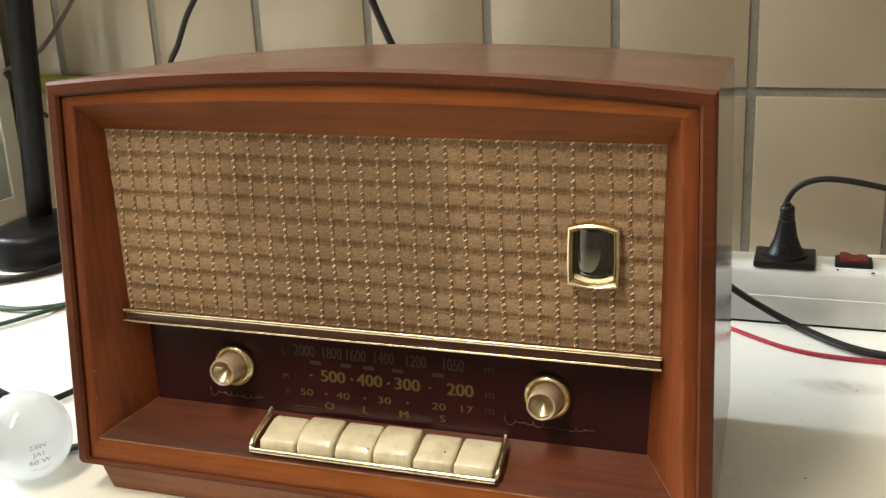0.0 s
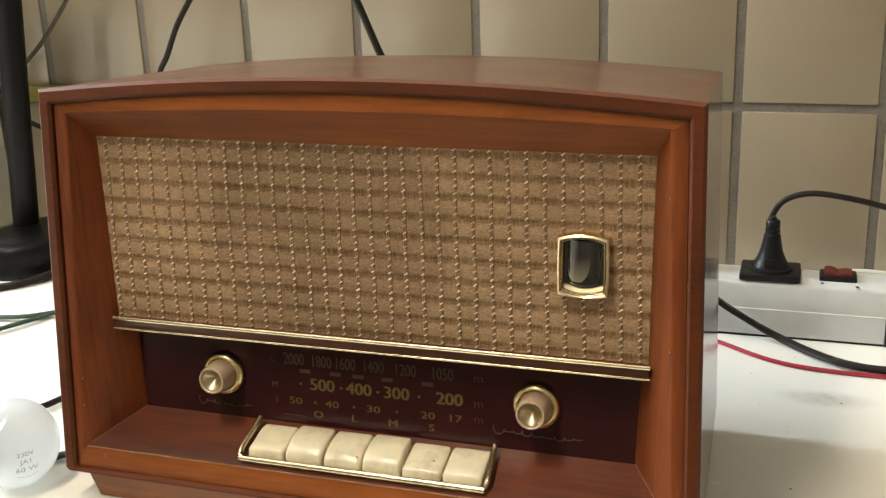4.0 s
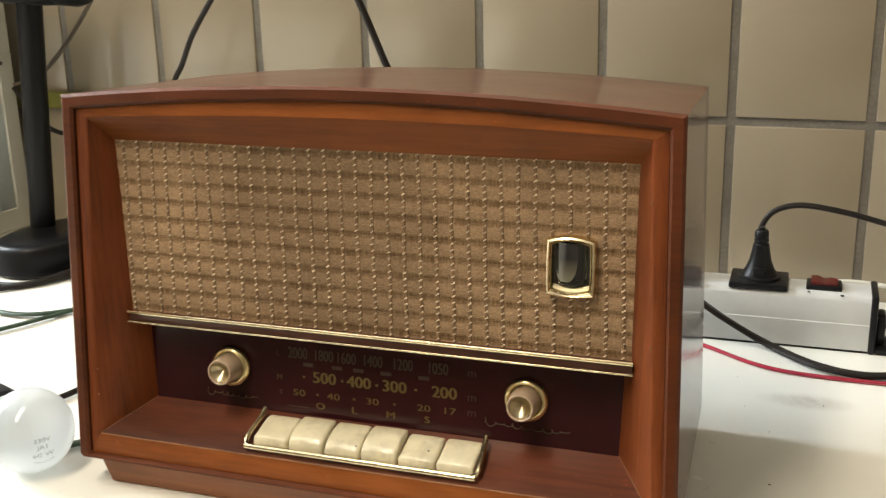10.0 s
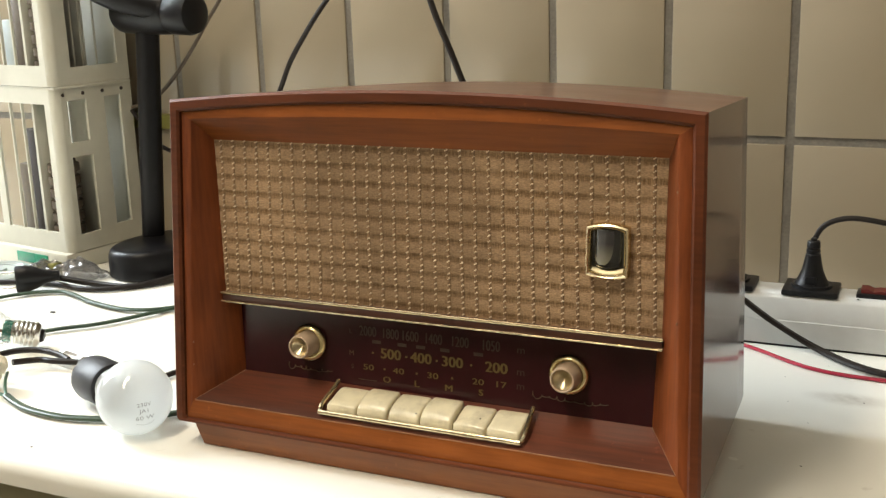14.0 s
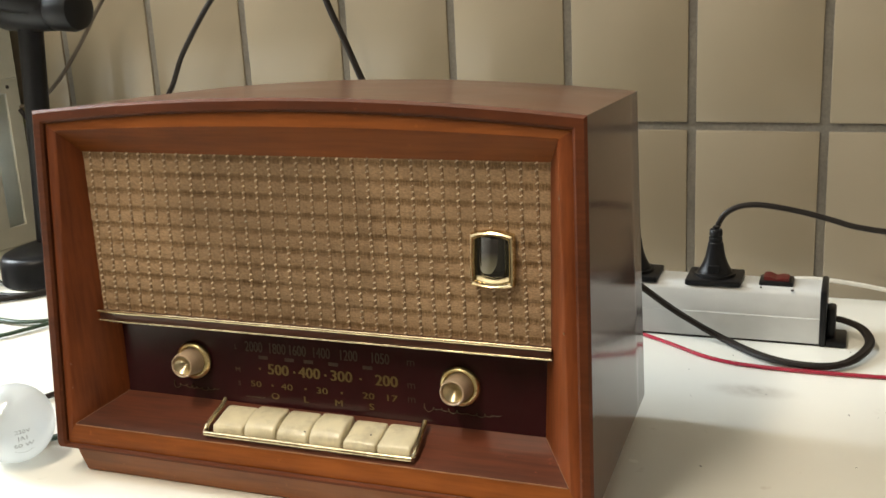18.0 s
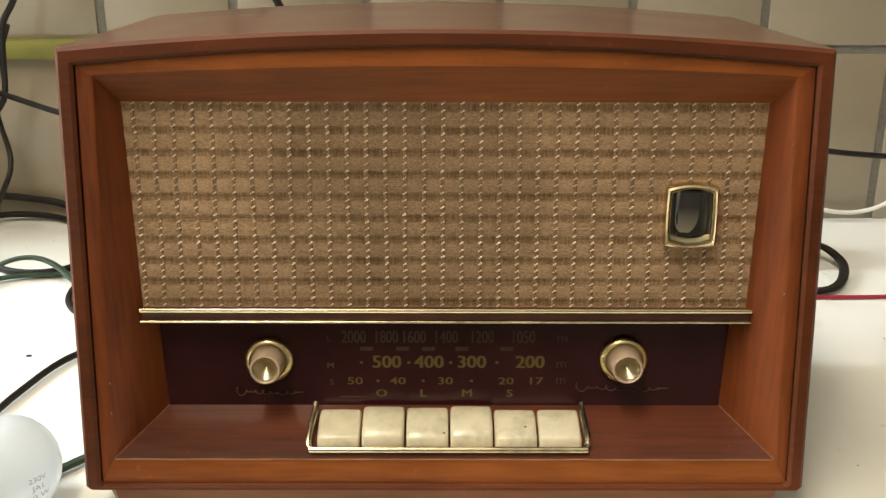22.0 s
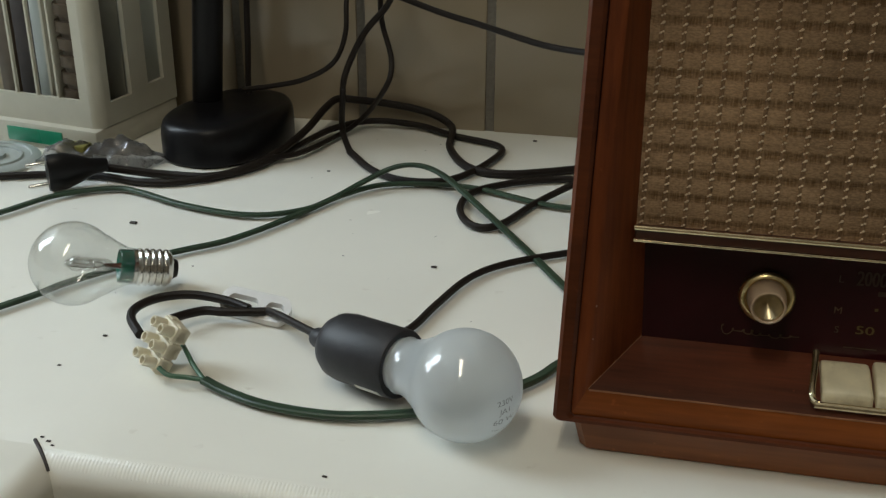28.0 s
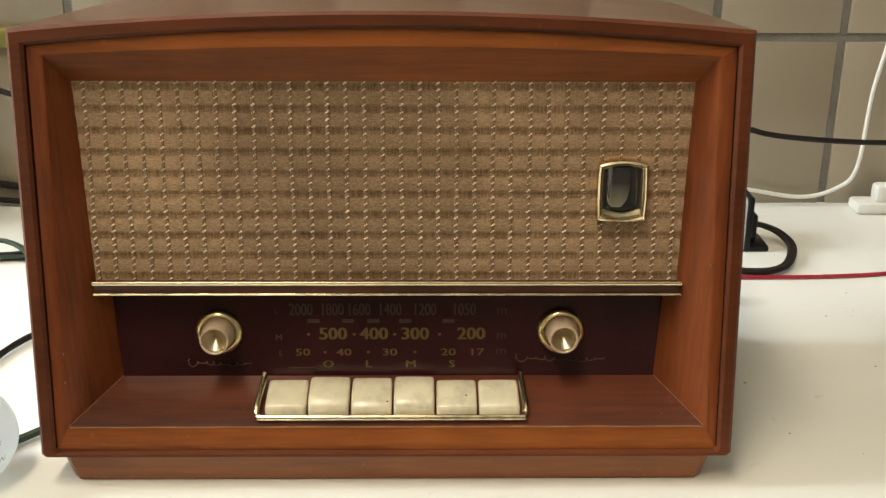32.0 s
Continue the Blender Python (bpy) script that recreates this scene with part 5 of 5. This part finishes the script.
# ---- socket strip ----
S_Z0, S_Z1, S_Y0, S_Y1, S_X0, S_X1 = TABLE + 0.0025, 0.9520, 0.3950, 0.4400, -0.02, 0.3230
strip = thing("socket_strip", (0.2, 0.42, TABLE), "white aluminium socket strip with black sockets and a red switch", "power strip")
bm = bmesh.new()
sec = [(S_Y0, S_Z0), (S_Y0, 0.926), (S_Y0 + 0.0008, 0.9265), (S_Y0 + 0.0008, 0.9275), (S_Y0 + 0.001, 0.9465), (S_Y0 + 0.0035, 0.9505), (S_Y0 + 0.007, S_Z1), (S_Y1 - 0.006, S_Z1), (S_Y1, 0.947), (S_Y1, S_Z0)]
loft(bm, [[(S_X0, y, z) for y, z in sec], [(S_X1, y, z) for y, z in sec]])
part("strip_body", bm, M_STRIP, strip, "grey-white painted metal profile")
bm = bmesh.new()
box(bm, (S_X0, S_Y0 + 0.001, TABLE), (S_X1 + 0.002, S_Y1 - 0.001, S_Z0 + 0.001), 0.0004)
part("strip_foot", bm, M_BLACK, strip)
bm = bmesh.new()
box(bm, (S_X1, S_Y0 - 0.002, TABLE), (S_X1 + 0.006, S_Y1 + 0.002, S_Z1 + 0.002), 0.002)
box(bm, (S_X1 + 0.0055, S_Y0 - 0.001, TABLE), (S_X1 + 0.024, S_Y0 + 0.036, TABLE + 0.006), 0.002)
box(bm, (S_X1 + 0.0055, S_Y0 + 0.008, TABLE + 0.006), (S_X1 + 0.014, S_Y0 + 0.030, TABLE + 0.034), 0.003)
part("end_cap", bm, M_BLACK, strip, "black plastic end cap with a cable gland")


def socket(x):
    y = (S_Y0 + S_Y1) / 2
    bm = bmesh.new()
    box(bm, (x - 0.0255, y - 0.0215, S_Z1 - 0.001), (x + 0.0255, y + 0.0215, S_Z1 + 0.005), 0.0018)
    s = part("socket_outlet", bm, M_BLACK, strip, "square black socket outlet")
    bm = bmesh.new()
    revolve(bm, [(0.0185, 0.0), (0.0192, 0.0), (0.0190, 0.0035), (0.0178, 0.0035)], (x, y, S_Z1 + 0.004), (0, 0, 1), 28)
    part("outlet_rim", bm, M_BLACK, s)


def plug(x):
    y = (S_Y0 + S_Y1) / 2
    p = thing("mains_plug", (x, y, S_Z1), "black moulded mains plug standing in the socket strip", "plug", "plugs in the strip")
    bm = bmesh.new()
    rings = []
    for z, rx, ry in ((0.0045, 0.0165, 0.0155), (0.0085, 0.0160, 0.0150), (0.0105, 0.0145, 0.0135), (0.0150, 0.0122, 0.0115), (0.0220, 0.0096, 0.0092), (0.0300, 0.0080, 0.0078), (0.0362, 0.0070, 0.0070), (0.0370, 0.0061, 0.0061), (0.0382, 0.0061, 0.0061), (0.0388, 0.0066, 0.0066), (0.0410, 0.0064, 0.0064), (0.0415, 0.0057, 0.0057), (0.0427, 0.0057, 0.0057), (0.0432, 0.0063, 0.0063), (0.0482, 0.0060, 0.0060), (0.0492, 0.0052, 0.0052), (0.0495, 0.0030, 0.0030), (0.0520, 0.0028, 0.0028)):
        rings.append([(x + rx * math.cos(2 * math.pi * i / 20), y + ry * math.sin(2 * math.pi * i / 20), S_Z1 + z) for i in range(20)])
    loft(bm, rings)
    part("plug_body", bm, M_BLACK, p)
    bm = bmesh.new()
    box(bm, (x - 0.0052, y - 0.0148, S_Z1 + 0.0095), (x + 0.0052, y - 0.0085, S_Z1 + 0.0165), 0.0012)
    part("plug_grip", bm, M_BLACK, p, "flat raised grip pad")


for x in (0.0460, 0.1500, 0.2270):
    socket(x)
plug(0.2270)
plug(0.1500)
bm = bmesh.new()
box(bm, (0.2680, 0.4060, S_Z1 - 0.001), (0.2985, 0.4290, S_Z1 + 0.004), 0.0015)
sw = part("switch_frame", bm, M_BLACK, strip, "black switch surround")
bm = bmesh.new()
rings = []
for y in (0.4095, 0.4255):
    rings.append([(0.2720, y, S_Z1 + 0.003), (0.2720, y, S_Z1 + 0.0075), (0.2775, y, S_Z1 + 0.0080), (0.2832, y, S_Z1 + 0.0055), (0.2890, y, S_Z1 + 0.0068), (0.2945, y, S_Z1 + 0.0062), (0.2945, y, S_Z1 + 0.003)])
loft(bm, rings)
part("rocker", bm, M_SWITCH, sw, "dark red rocker")
for x, y, r in ((0.2985, 0.3965, 0.0016), (0.2705, 0.4005, 0.0011)):
    bm = bmesh.new()
    revolve(bm, [(0.0, -0.0004), (r, -0.0004), (r * 0.9, 0.0004), (0.0, 0.0003)], (x, y, S_Z1), (0, 0, 1), 12)
    part("strip_rivet", bm, M_DARK, strip, "small dark rivet head")
# white plastic hook with a cable, at the foot of the wall
bm = bmesh.new()
box(bm, (0.470, 0.500, TABLE), (0.520, 0.530, TABLE + 0.012), 0.004)
box(bm, (0.490, 0.505, TABLE + 0.011), (0.512, 0.525, TABLE + 0.030), 0.005)
single("white_plug", bm, M_WHITE_CABLE, (0.49, 0.515, TABLE), "white plastic plug lying by the tiled wall", "plug")

# ---- desk lamp ----
LAMP_AT = Vector((-0.569, 0.445, TABLE))
lamp = thing("desk_lamp", LAMP_AT, "black desk lamp with a long oval base and an upright pole", "lamp")
bm = bmesh.new()
rings = []
for z, k in ((0.0005, 0.95), (0.003, 1.0), (0.022, 1.0), (0.0290, 0.985), (0.0335, 0.955), (0.0362, 0.91), (0.0378, 0.84), (0.0390, 0.62), (0.0394, 0.30)):
    ring = []
    for i in range(48):
        a = 2 * math.pi * i / 48
        e = 0.88
        cx = math.copysign(abs(math.cos(a)) ** e, math.cos(a)) * (0.0745 - 0.050 * (1 - k))
        cy = math.copysign(abs(math.sin(a)) ** e, math.sin(a)) * (0.0520 - 0.050 * (1 - k))
        # the top dips a little along its length
        dip = -0.0030 * (1 - k) * math.cos(a) ** 2
        ring.append(LAMP_AT + Matrix.Rotation(radians(79), 3, "Z") @ Vector((cx, cy, z + dip)))
    rings.append(ring)
loft(bm, rings)
part("lamp_base", bm, M_LAMP, lamp, "low oval black base with a rounded rim")
bm = bmesh.new()
POLE = Vector((-0.597, 0.460, TABLE + 0.030))
UP = Vector((0.098, -0.018, 1.0)).normalized()
revolve(bm, [(0.0, 0.0), (0.0143, 0.0), (0.0145, 0.282), (0.0, 0.282)], POLE, UP, 28)
part("lamp_pole", bm, M_LAMP, lamp, "round black upright pole")
bm = bmesh.new()
revolve(bm, [(0.0, 0.0), (0.019, 0.001), (0.024, 0.005), (0.026, 0.012), (0.0265, 0.040), (0.0260, 0.070), (0.0250, 0.086), (0.0240, 0.089), (0.0250, 0.092), (0.0255, 0.116), (0.0230, 0.123), (0.0170, 0.126), (0.0, 0.1265)], (-0.612, 0.458, 1.2235), (1, -0.10, -0.03), 32)
joint = part("lamp_joint", bm, M_LAMP, lamp, "black cylindrical hinge of the lamp")
bm = bmesh.new()
arm = smooth_path([(-0.530, 0.440, 1.2270), (-0.575, 0.430, 1.2400), (-0.640, 0.424, 1.2700), (-0.760, 0.415, 1.3320), (-0.900, 0.405, 1.4050)], 4)
rings = []
for i, c in enumerate(arm):
    k = i / (len(arm) - 1)
    wide, tall = 0.013 + 0.010 * min(1.0, k * 3.0), 0.014 + 0.006 * min(1.0, k * 3.0)
    d = (arm[min(i + 1, len(arm) - 1)] - arm[max(i - 1, 0)]).normalized()
    side = d.cross(Vector((0, 0, 1))).normalized()
    up = side.cross(d)
    ring = []
    for j in range(16):
        a = 2 * math.pi * j / 16
        ring.append(c + side * (math.copysign(abs(math.cos(a)) ** 0.7, math.cos(a)) * wide) + up * (math.copysign(abs(math.sin(a)) ** 0.7, math.sin(a)) * tall))
    rings.append(ring)
loft(bm, rings)
part("lamp_arm", bm, M_LAMP, lamp, "flattened black arm rising away")

# ---- stacked parts organiser ----
org = thing("parts_organiser", (-0.83, 0.40, TABLE), "stacked ivory plastic parts organiser with slotted sides", "organiser")
OX0, OX1, OY0, OY1 = -0.846, -0.676, 0.391, 0.512
LEVEL = 0.212


def panel_with_slots(name, origin, u, v, w, hgt, thick, slots, material):
    """A panel spanned by u and v with rectangular openings (u0, u1, v0, v1) through it."""
    n = u.cross(v).normalized() * thick
    us = sorted({0.0, w, *[s[0] for s in slots], *[s[1] for s in slots]})
    vs = sorted({0.0, hgt, *[s[2] for s in slots], *[s[3] for s in slots]})
    bm = bmesh.new()
    keep = []
    for i in range(len(us) - 1):
        for j in range(len(vs) - 1):
            mu, mv = (us[i] + us[i + 1]) / 2, (vs[j] + vs[j + 1]) / 2
            if not any(s[0] < mu < s[1] and s[2] < mv < s[3] for s in slots):
                keep.append((i, j))
    grid = {}

    def vert(i, j, k):
        if (i, j, k) not in grid:
            grid[(i, j, k)] = bm.verts.new(origin + u * us[i] + v * vs[j] + n * k)
        return grid[(i, j, k)]

    cells = set(keep)
    for i, j in keep:
        for k in (0, 1):
            bm.faces.new([vert(a, b, k) for a, b in ((i, j), (i + 1, j), (i + 1, j + 1), (i, j + 1))])
        for (di, dj), (a, b) in {(-1, 0): ((i, j), (i, j + 1)), (1, 0): ((i + 1, j), (i + 1, j + 1)), (0, -1): ((i, j), (i + 1, j)), (0, 1): ((i, j + 1), (i + 1, j + 1))}.items():
            if (i + di, j + dj) not in cells:
                bm.faces.new([vert(*a, 0), vert(*b, 0), vert(*b, 1), vert(*a, 1)])
    return part(name, bm, material, org)


X, Y, Z = Vector((1, 0, 0)), Vector((0, 1, 0)), Vector((0, 0, 1))
bm = bmesh.new()
box(bm, (OX0, OY0 - 0.008, TABLE), (OX1 + 0.004, OY1, TABLE + 0.024), 0.003)
part("organiser_base", bm, M_ORG, org, "ivory plastic base tray")
bm = bmesh.new()
box(bm, (OX1 - 0.099, OY0 - 0.0095, TABLE + 0.0055), (OX1 - 0.035, OY0 - 0.0078, TABLE + 0.0190), 0.0005)
part("label_strip", bm, M_LABEL, org, "green adhesive label")
TALL = LEVEL - 0.002
for lvl in range(2):
    z0 = TABLE + 0.024 + lvl * LEVEL
    panel_with_slots("organiser_side", Vector((OX1, OY0 + 0.010, z0)), Y, Z, OY1 - OY0 - 0.010, TALL, 0.004,
                     [(0.008, 0.0400, 0.0215, 0.122), (0.009, 0.0380, 0.1400, 0.193), (0.066, 0.0920, 0.0245, 0.1935)] if lvl == 0 else [(0.020, 0.093, 0.0220, 0.118), (0.020, 0.093, 0.140, 0.190)], M_ORG)
    panel_with_slots("organiser_front", Vector((OX1 - 0.006, OY0, z0)), -X, Z, OX1 - OX0 - 0.006, TALL, 0.004,
                     [(0.0105, 0.1136, 0.0256, 0.190), (0.1270, 0.1580, 0.0256, 0.190)], M_ORG)
    bm = bmesh.new()
    arc = [(OX1 - 0.006 + 0.0101 * math.sin(math.pi / 2 * i / 6), OY0 + 0.0102 - 0.0101 * math.cos(math.pi / 2 * i / 6)) for i in range(7)]
    arc += [(OX1 - 0.001, OY0 + 0.0102), (OX1 - 0.006, OY0 + 0.005)]
    loft(bm, [[(x, y, z0) for x, y in arc], [(x, y, z0 + TALL) for x, y in arc]])
    part("organiser_corner", bm, M_ORG, org)
    for k in range(3):
        bm = bmesh.new()
        xx = OX1 - 0.0415 - 0.0242 * k
        box(bm, (xx - 0.0012, OY0 + 0.0005, z0 + 0.024), (xx + 0.0012, OY0 + 0.0045, z0 + 0.192), 0.0004, 1)
        part("front_bar", bm, M_ORG, org)
    for u in ((0.038, 0.055, 0.073) if lvl else (0.0735,)):
        bm = bmesh.new()
        box(bm, (OX1 - 0.014, OY0 + 0.010 + u, z0 + 0.018), (OX1 - 0.011, OY0 + 0.0125 + u, z0 + TALL - 0.004), 0.0004, 1)
        part("side_bar", bm, M_ORG, org)
    bm = bmesh.new()
    box(bm, (OX0, OY0, z0 + TALL - 0.002), (OX1 + 0.0055, OY1, z0 + TALL + 0.0015), 0.001)
    box(bm, (OX0, OY1 - 0.004, z0), (OX1, OY1, z0 + TALL - 0.002), 0.001)
    part("organiser_shelf", bm, M_ORG, org)
    for k in range(4):
        bm = bmesh.new()
        revolve(bm, [(0.0, 0.0), (0.0025, 0.0), (0.0022, 0.0009), (0.0, 0.0010)], (OX1 + 0.004, OY0 + 0.0135 + 0.0305 * k, z0 + TALL - 0.009), (1, 0, 0), 12)
        part("rivet", bm, M_DARK, org, "dark rivet head")
# the divider behind each side opening catches the light
for lvl in range(2):
    z0 = TABLE + 0.024 + lvl * LEVEL
    bm = bmesh.new()
    box(bm, (OX1 - 0.058, OY0 + 0.010, z0), (OX1 - 0.055, OY0 + 0.0605, z0 + TALL - 0.002), 0.0005)
    box(bm, (OX1 - 0.050, OY0 + 0.061, z0), (OX1 - 0.012, OY0 + 0.064, z0 + TALL - 0.002), 0.0005)
    part("divider", bm, M_ORG, org)
    for k, (a, c, tall) in enumerate(((0.062, 0.088, 0.120), (0.092, 0.118, 0.150), (0.128, 0.150, 0.100))):
        bm = bmesh.new()
        box(bm, (OX1 - c, OY0 + 0.030 + 0.008 * k, z0 + 0.0005), (OX1 - a, OY0 + 0.070 + 0.008 * k, z0 + tall - 0.020 * lvl), 0.002)
        part("parts_drawer", bm, (M_GREY_DISC, M_DARK, M_BROWN_CABLE)[(k + lvl) % 3], org, "dull drawer of small parts")
# the stack stands askew to the wall
turn = Matrix.Rotation(radians(-9.5), 4, "Z")
pivot = Vector((OX1, OY0, TABLE))
org.location = pivot + turn @ (BASE[org] - pivot)
org.rotation_euler = (0, 0, radians(-9.5))
# coils and small stuff kept inside
for k, (xx, zz) in enumerate(((-0.7028, 0.0), (-0.7028, LEVEL))):
    bm = bmesh.new()
    prof = [(0.0, 0.0), (0.018, 0.0)]
    for i in range(7):
        prof += [(0.020, 0.004 + 0.016 * i), (0.020, 0.014 + 0.016 * i), (0.016, 0.0145 + 0.016 * i), (0.016, 0.0195 + 0.016 * i)]
    prof += [(0.0, 0.12)]
    revolve(bm, prof, (xx, 0.4249, TABLE + 0.0245 + zz), (0, 0, 1), 20)
    single("wound_coil", bm, M_BROWN_CABLE, (xx, 0.4249, TABLE + 0.0245 + zz), "brown wound coil former kept in the organiser", "coil", "coils in the organiser")

# ---- loose things by the organiser ----
bm = bmesh.new()
revolve(bm, [(0.0, 0.0), (0.040, 0.0), (0.042, 0.002), (0.042, 0.005), (0.039, 0.0065), (0.034, 0.0070), (0.033, 0.0056), (0.027, 0.0056), (0.0262, 0.0072), (0.0245, 0.0072), (0.0238, 0.0056), (0.0120, 0.0056), (0.0112, 0.0085), (0.0, 0.0088)], (-0.761, 0.349, TABLE), (0.05, -0.02, 1), 40)
lid = single("round_lid", bm, M_GREY_DISC, (-0.761, 0.349, TABLE), "grey round plastic lid lying on the worktop", "lid")

bm = bmesh.new()
rings = []
for j in range(13):
    ring = []
    for i in range(25):
        u, v = i / 24, j / 12
        crest = math.sin(math.pi * min(1, v * 1.08)) ** 0.7 * math.sin(math.pi * min(1.0, 0.06 + 0.94 * u)) ** 0.5
        hgt = crest * (0.021 + 0.006 * math.sin(u * 8 + v * 3) + 0.004 * math.sin(u * 21 - v * 9)) + 0.002 * math.sin(u * 33 + v * 19)
        ring.append((-0.715 + 0.100 * u + 0.012 * v, 0.341 + 0.038 * v + 0.014 * u, TABLE + 0.0025 + max(0.0, hgt)))
    rings.append(ring)
loft(bm, rings, False, False)
bmesh.ops.solidify(bm, geom=bm.faces[:], thickness=0.0006)
bag = thing("plastic_bag", (-0.660, 0.360, TABLE), "crumpled translucent grey plastic bag lying on the worktop", "bag")
part("bag_film", bm, M_POLY, bag, smooth=20)
bm = bmesh.new()
box(bm, (-0.700, 0.356, TABLE + 0.002), (-0.672, 0.372, TABLE + 0.019), 0.002)
part("packed_card", bm, M_BAND, bag, "yellowish card inside the bag")

pl = thing("loose_mains_plug", (-0.655, 0.305, TABLE), "flat black two-pin mains plug lying on the worktop", "plug")
ax = Vector((0.52, 0.46, 0)).normalized()
sd = Vector((-ax.y, ax.x, 0))
bm = bmesh.new()
rings = []
for t, w, hgt in ((-0.020, 0.008, 0.0155), (-0.018, 0.0095, 0.0165), (-0.006, 0.0095, 0.0165), (0.006, 0.0085, 0.0125), (0.016, 0.007, 0.0080), (0.030, 0.0055, 0.0058)):
    c = Vector((-0.655, 0.305, TABLE + 0.0168)) + ax * t
    rings.append([c + sd * (w * math.cos(2 * math.pi * i / 16)) + Z * (hgt * math.sin(2 * math.pi * i / 16)) for i in range(16)])
loft(bm, rings)
part("plug_body", bm, M_BLACK, pl)
for k in (-1, 1):
    bm = bmesh.new()
    revolve(bm, [(0.0, 0.0), (0.002, 0.0), (0.002, 0.016), (0.0012, 0.0175), (0.0, 0.018)], Vector((-0.655, 0.305, TABLE + 0.0168)) - ax * 0.019 + Z * (0.0095 * k), -ax, 12)
    part("pin", bm, M_STEEL, pl, "bright metal pin")

# yellow-green strip along the foot of the upper tile row
bm = bmesh.new()
box(bm, (-0.690, WALL_Y - 0.014, 1.066), (-0.235, WALL_Y, 1.086), 0.004)
single("yellow_strip", bm, M_BAND, (-0.7, WALL_Y, 1.07), "yellow-green plastic strip fixed along the tiled wall", "strip")

# crumbs and grit on the worktop
rnd = random.Random(5)
bm = bmesh.new()
for k in range(85):
    x, y = rnd.uniform(-0.66, 0.42), rnd.uniform(-0.02, 0.5)
    if -0.22 < x < 0.22 and -0.01 < y < 0.24:
        continue
    s = rnd.choice((0.0004, 0.0005, 0.0006, 0.0008))
    box(bm, (x, y, TABLE), (x + s * rnd.uniform(1, 2.5), y + s, TABLE + s * 0.6), s * 0.25, 1)
for x, y, s in ((-0.569, 0.244, 0.0030), (-0.500, 0.069, 0.0016), (-0.509, 0.029, 0.0012), (-0.317, -0.044, 0.0013), (-0.318, 0.216, 0.0022), (-0.286, 0.520, 0.0020), (-0.455, 0.394, 0.0016), (-0.472, -0.046, 0.0014), (-0.468, -0.049, 0.0010), (-0.4775, -0.043, 0.0011)):
    box(bm, (x - s, y - s * 0.6, TABLE), (x + s, y + s * 0.6, TABLE + s * 0.5), s * 0.2, 1)
single("crumbs", bm, M_DARK, (0, 0.2, TABLE), "dark crumbs and grit scattered on the worktop", "crumbs", kind="stuff", smooth=0)

# ---- tiled wall ----
wall = thing("wall_north", (0, WALL_Y, 0), "wall of tall beige glazed tiles with grey joints", "wall", kind="structure")
bm = bmesh.new()
box(bm, (-2.5, WALL_Y, 0.0), (2.4, WALL_Y + 0.12, 3.0))
part("grout_bed", bm, M_GROUT, wall, "grey cement joints", smooth=0)
PITCH, X_REF, JOINT, ROW_Z, ROW_H = 0.1302, 0.1857, 0.0085, 1.0765, 0.198
bm = bmesh.new()
tw, th = PITCH - JOINT, ROW_H - JOINT
box(bm, (-tw / 2, -0.0030, -th / 2), (tw / 2, 0.004, th / 2), 0.0014, 2)
TILE = mesh_of("tile", bm, M_TILE, Vector((0, 0, 0)), 40)
for r in range(-1, 8):
    for c in range(-19, 14):
        ob = new("tile", TILE)
        ob.parent = wall
        ob.location = (X_REF + PITCH * (c + 0.5), 0.0, ROW_Z + ROW_H * (r + 0.5))
        ob.rotation_euler = (radians(rnd.uniform(-0.25, 0.25)), radians(rnd.uniform(-0.15, 0.15)), radians(rnd.uniform(-0.25, 0.25)))
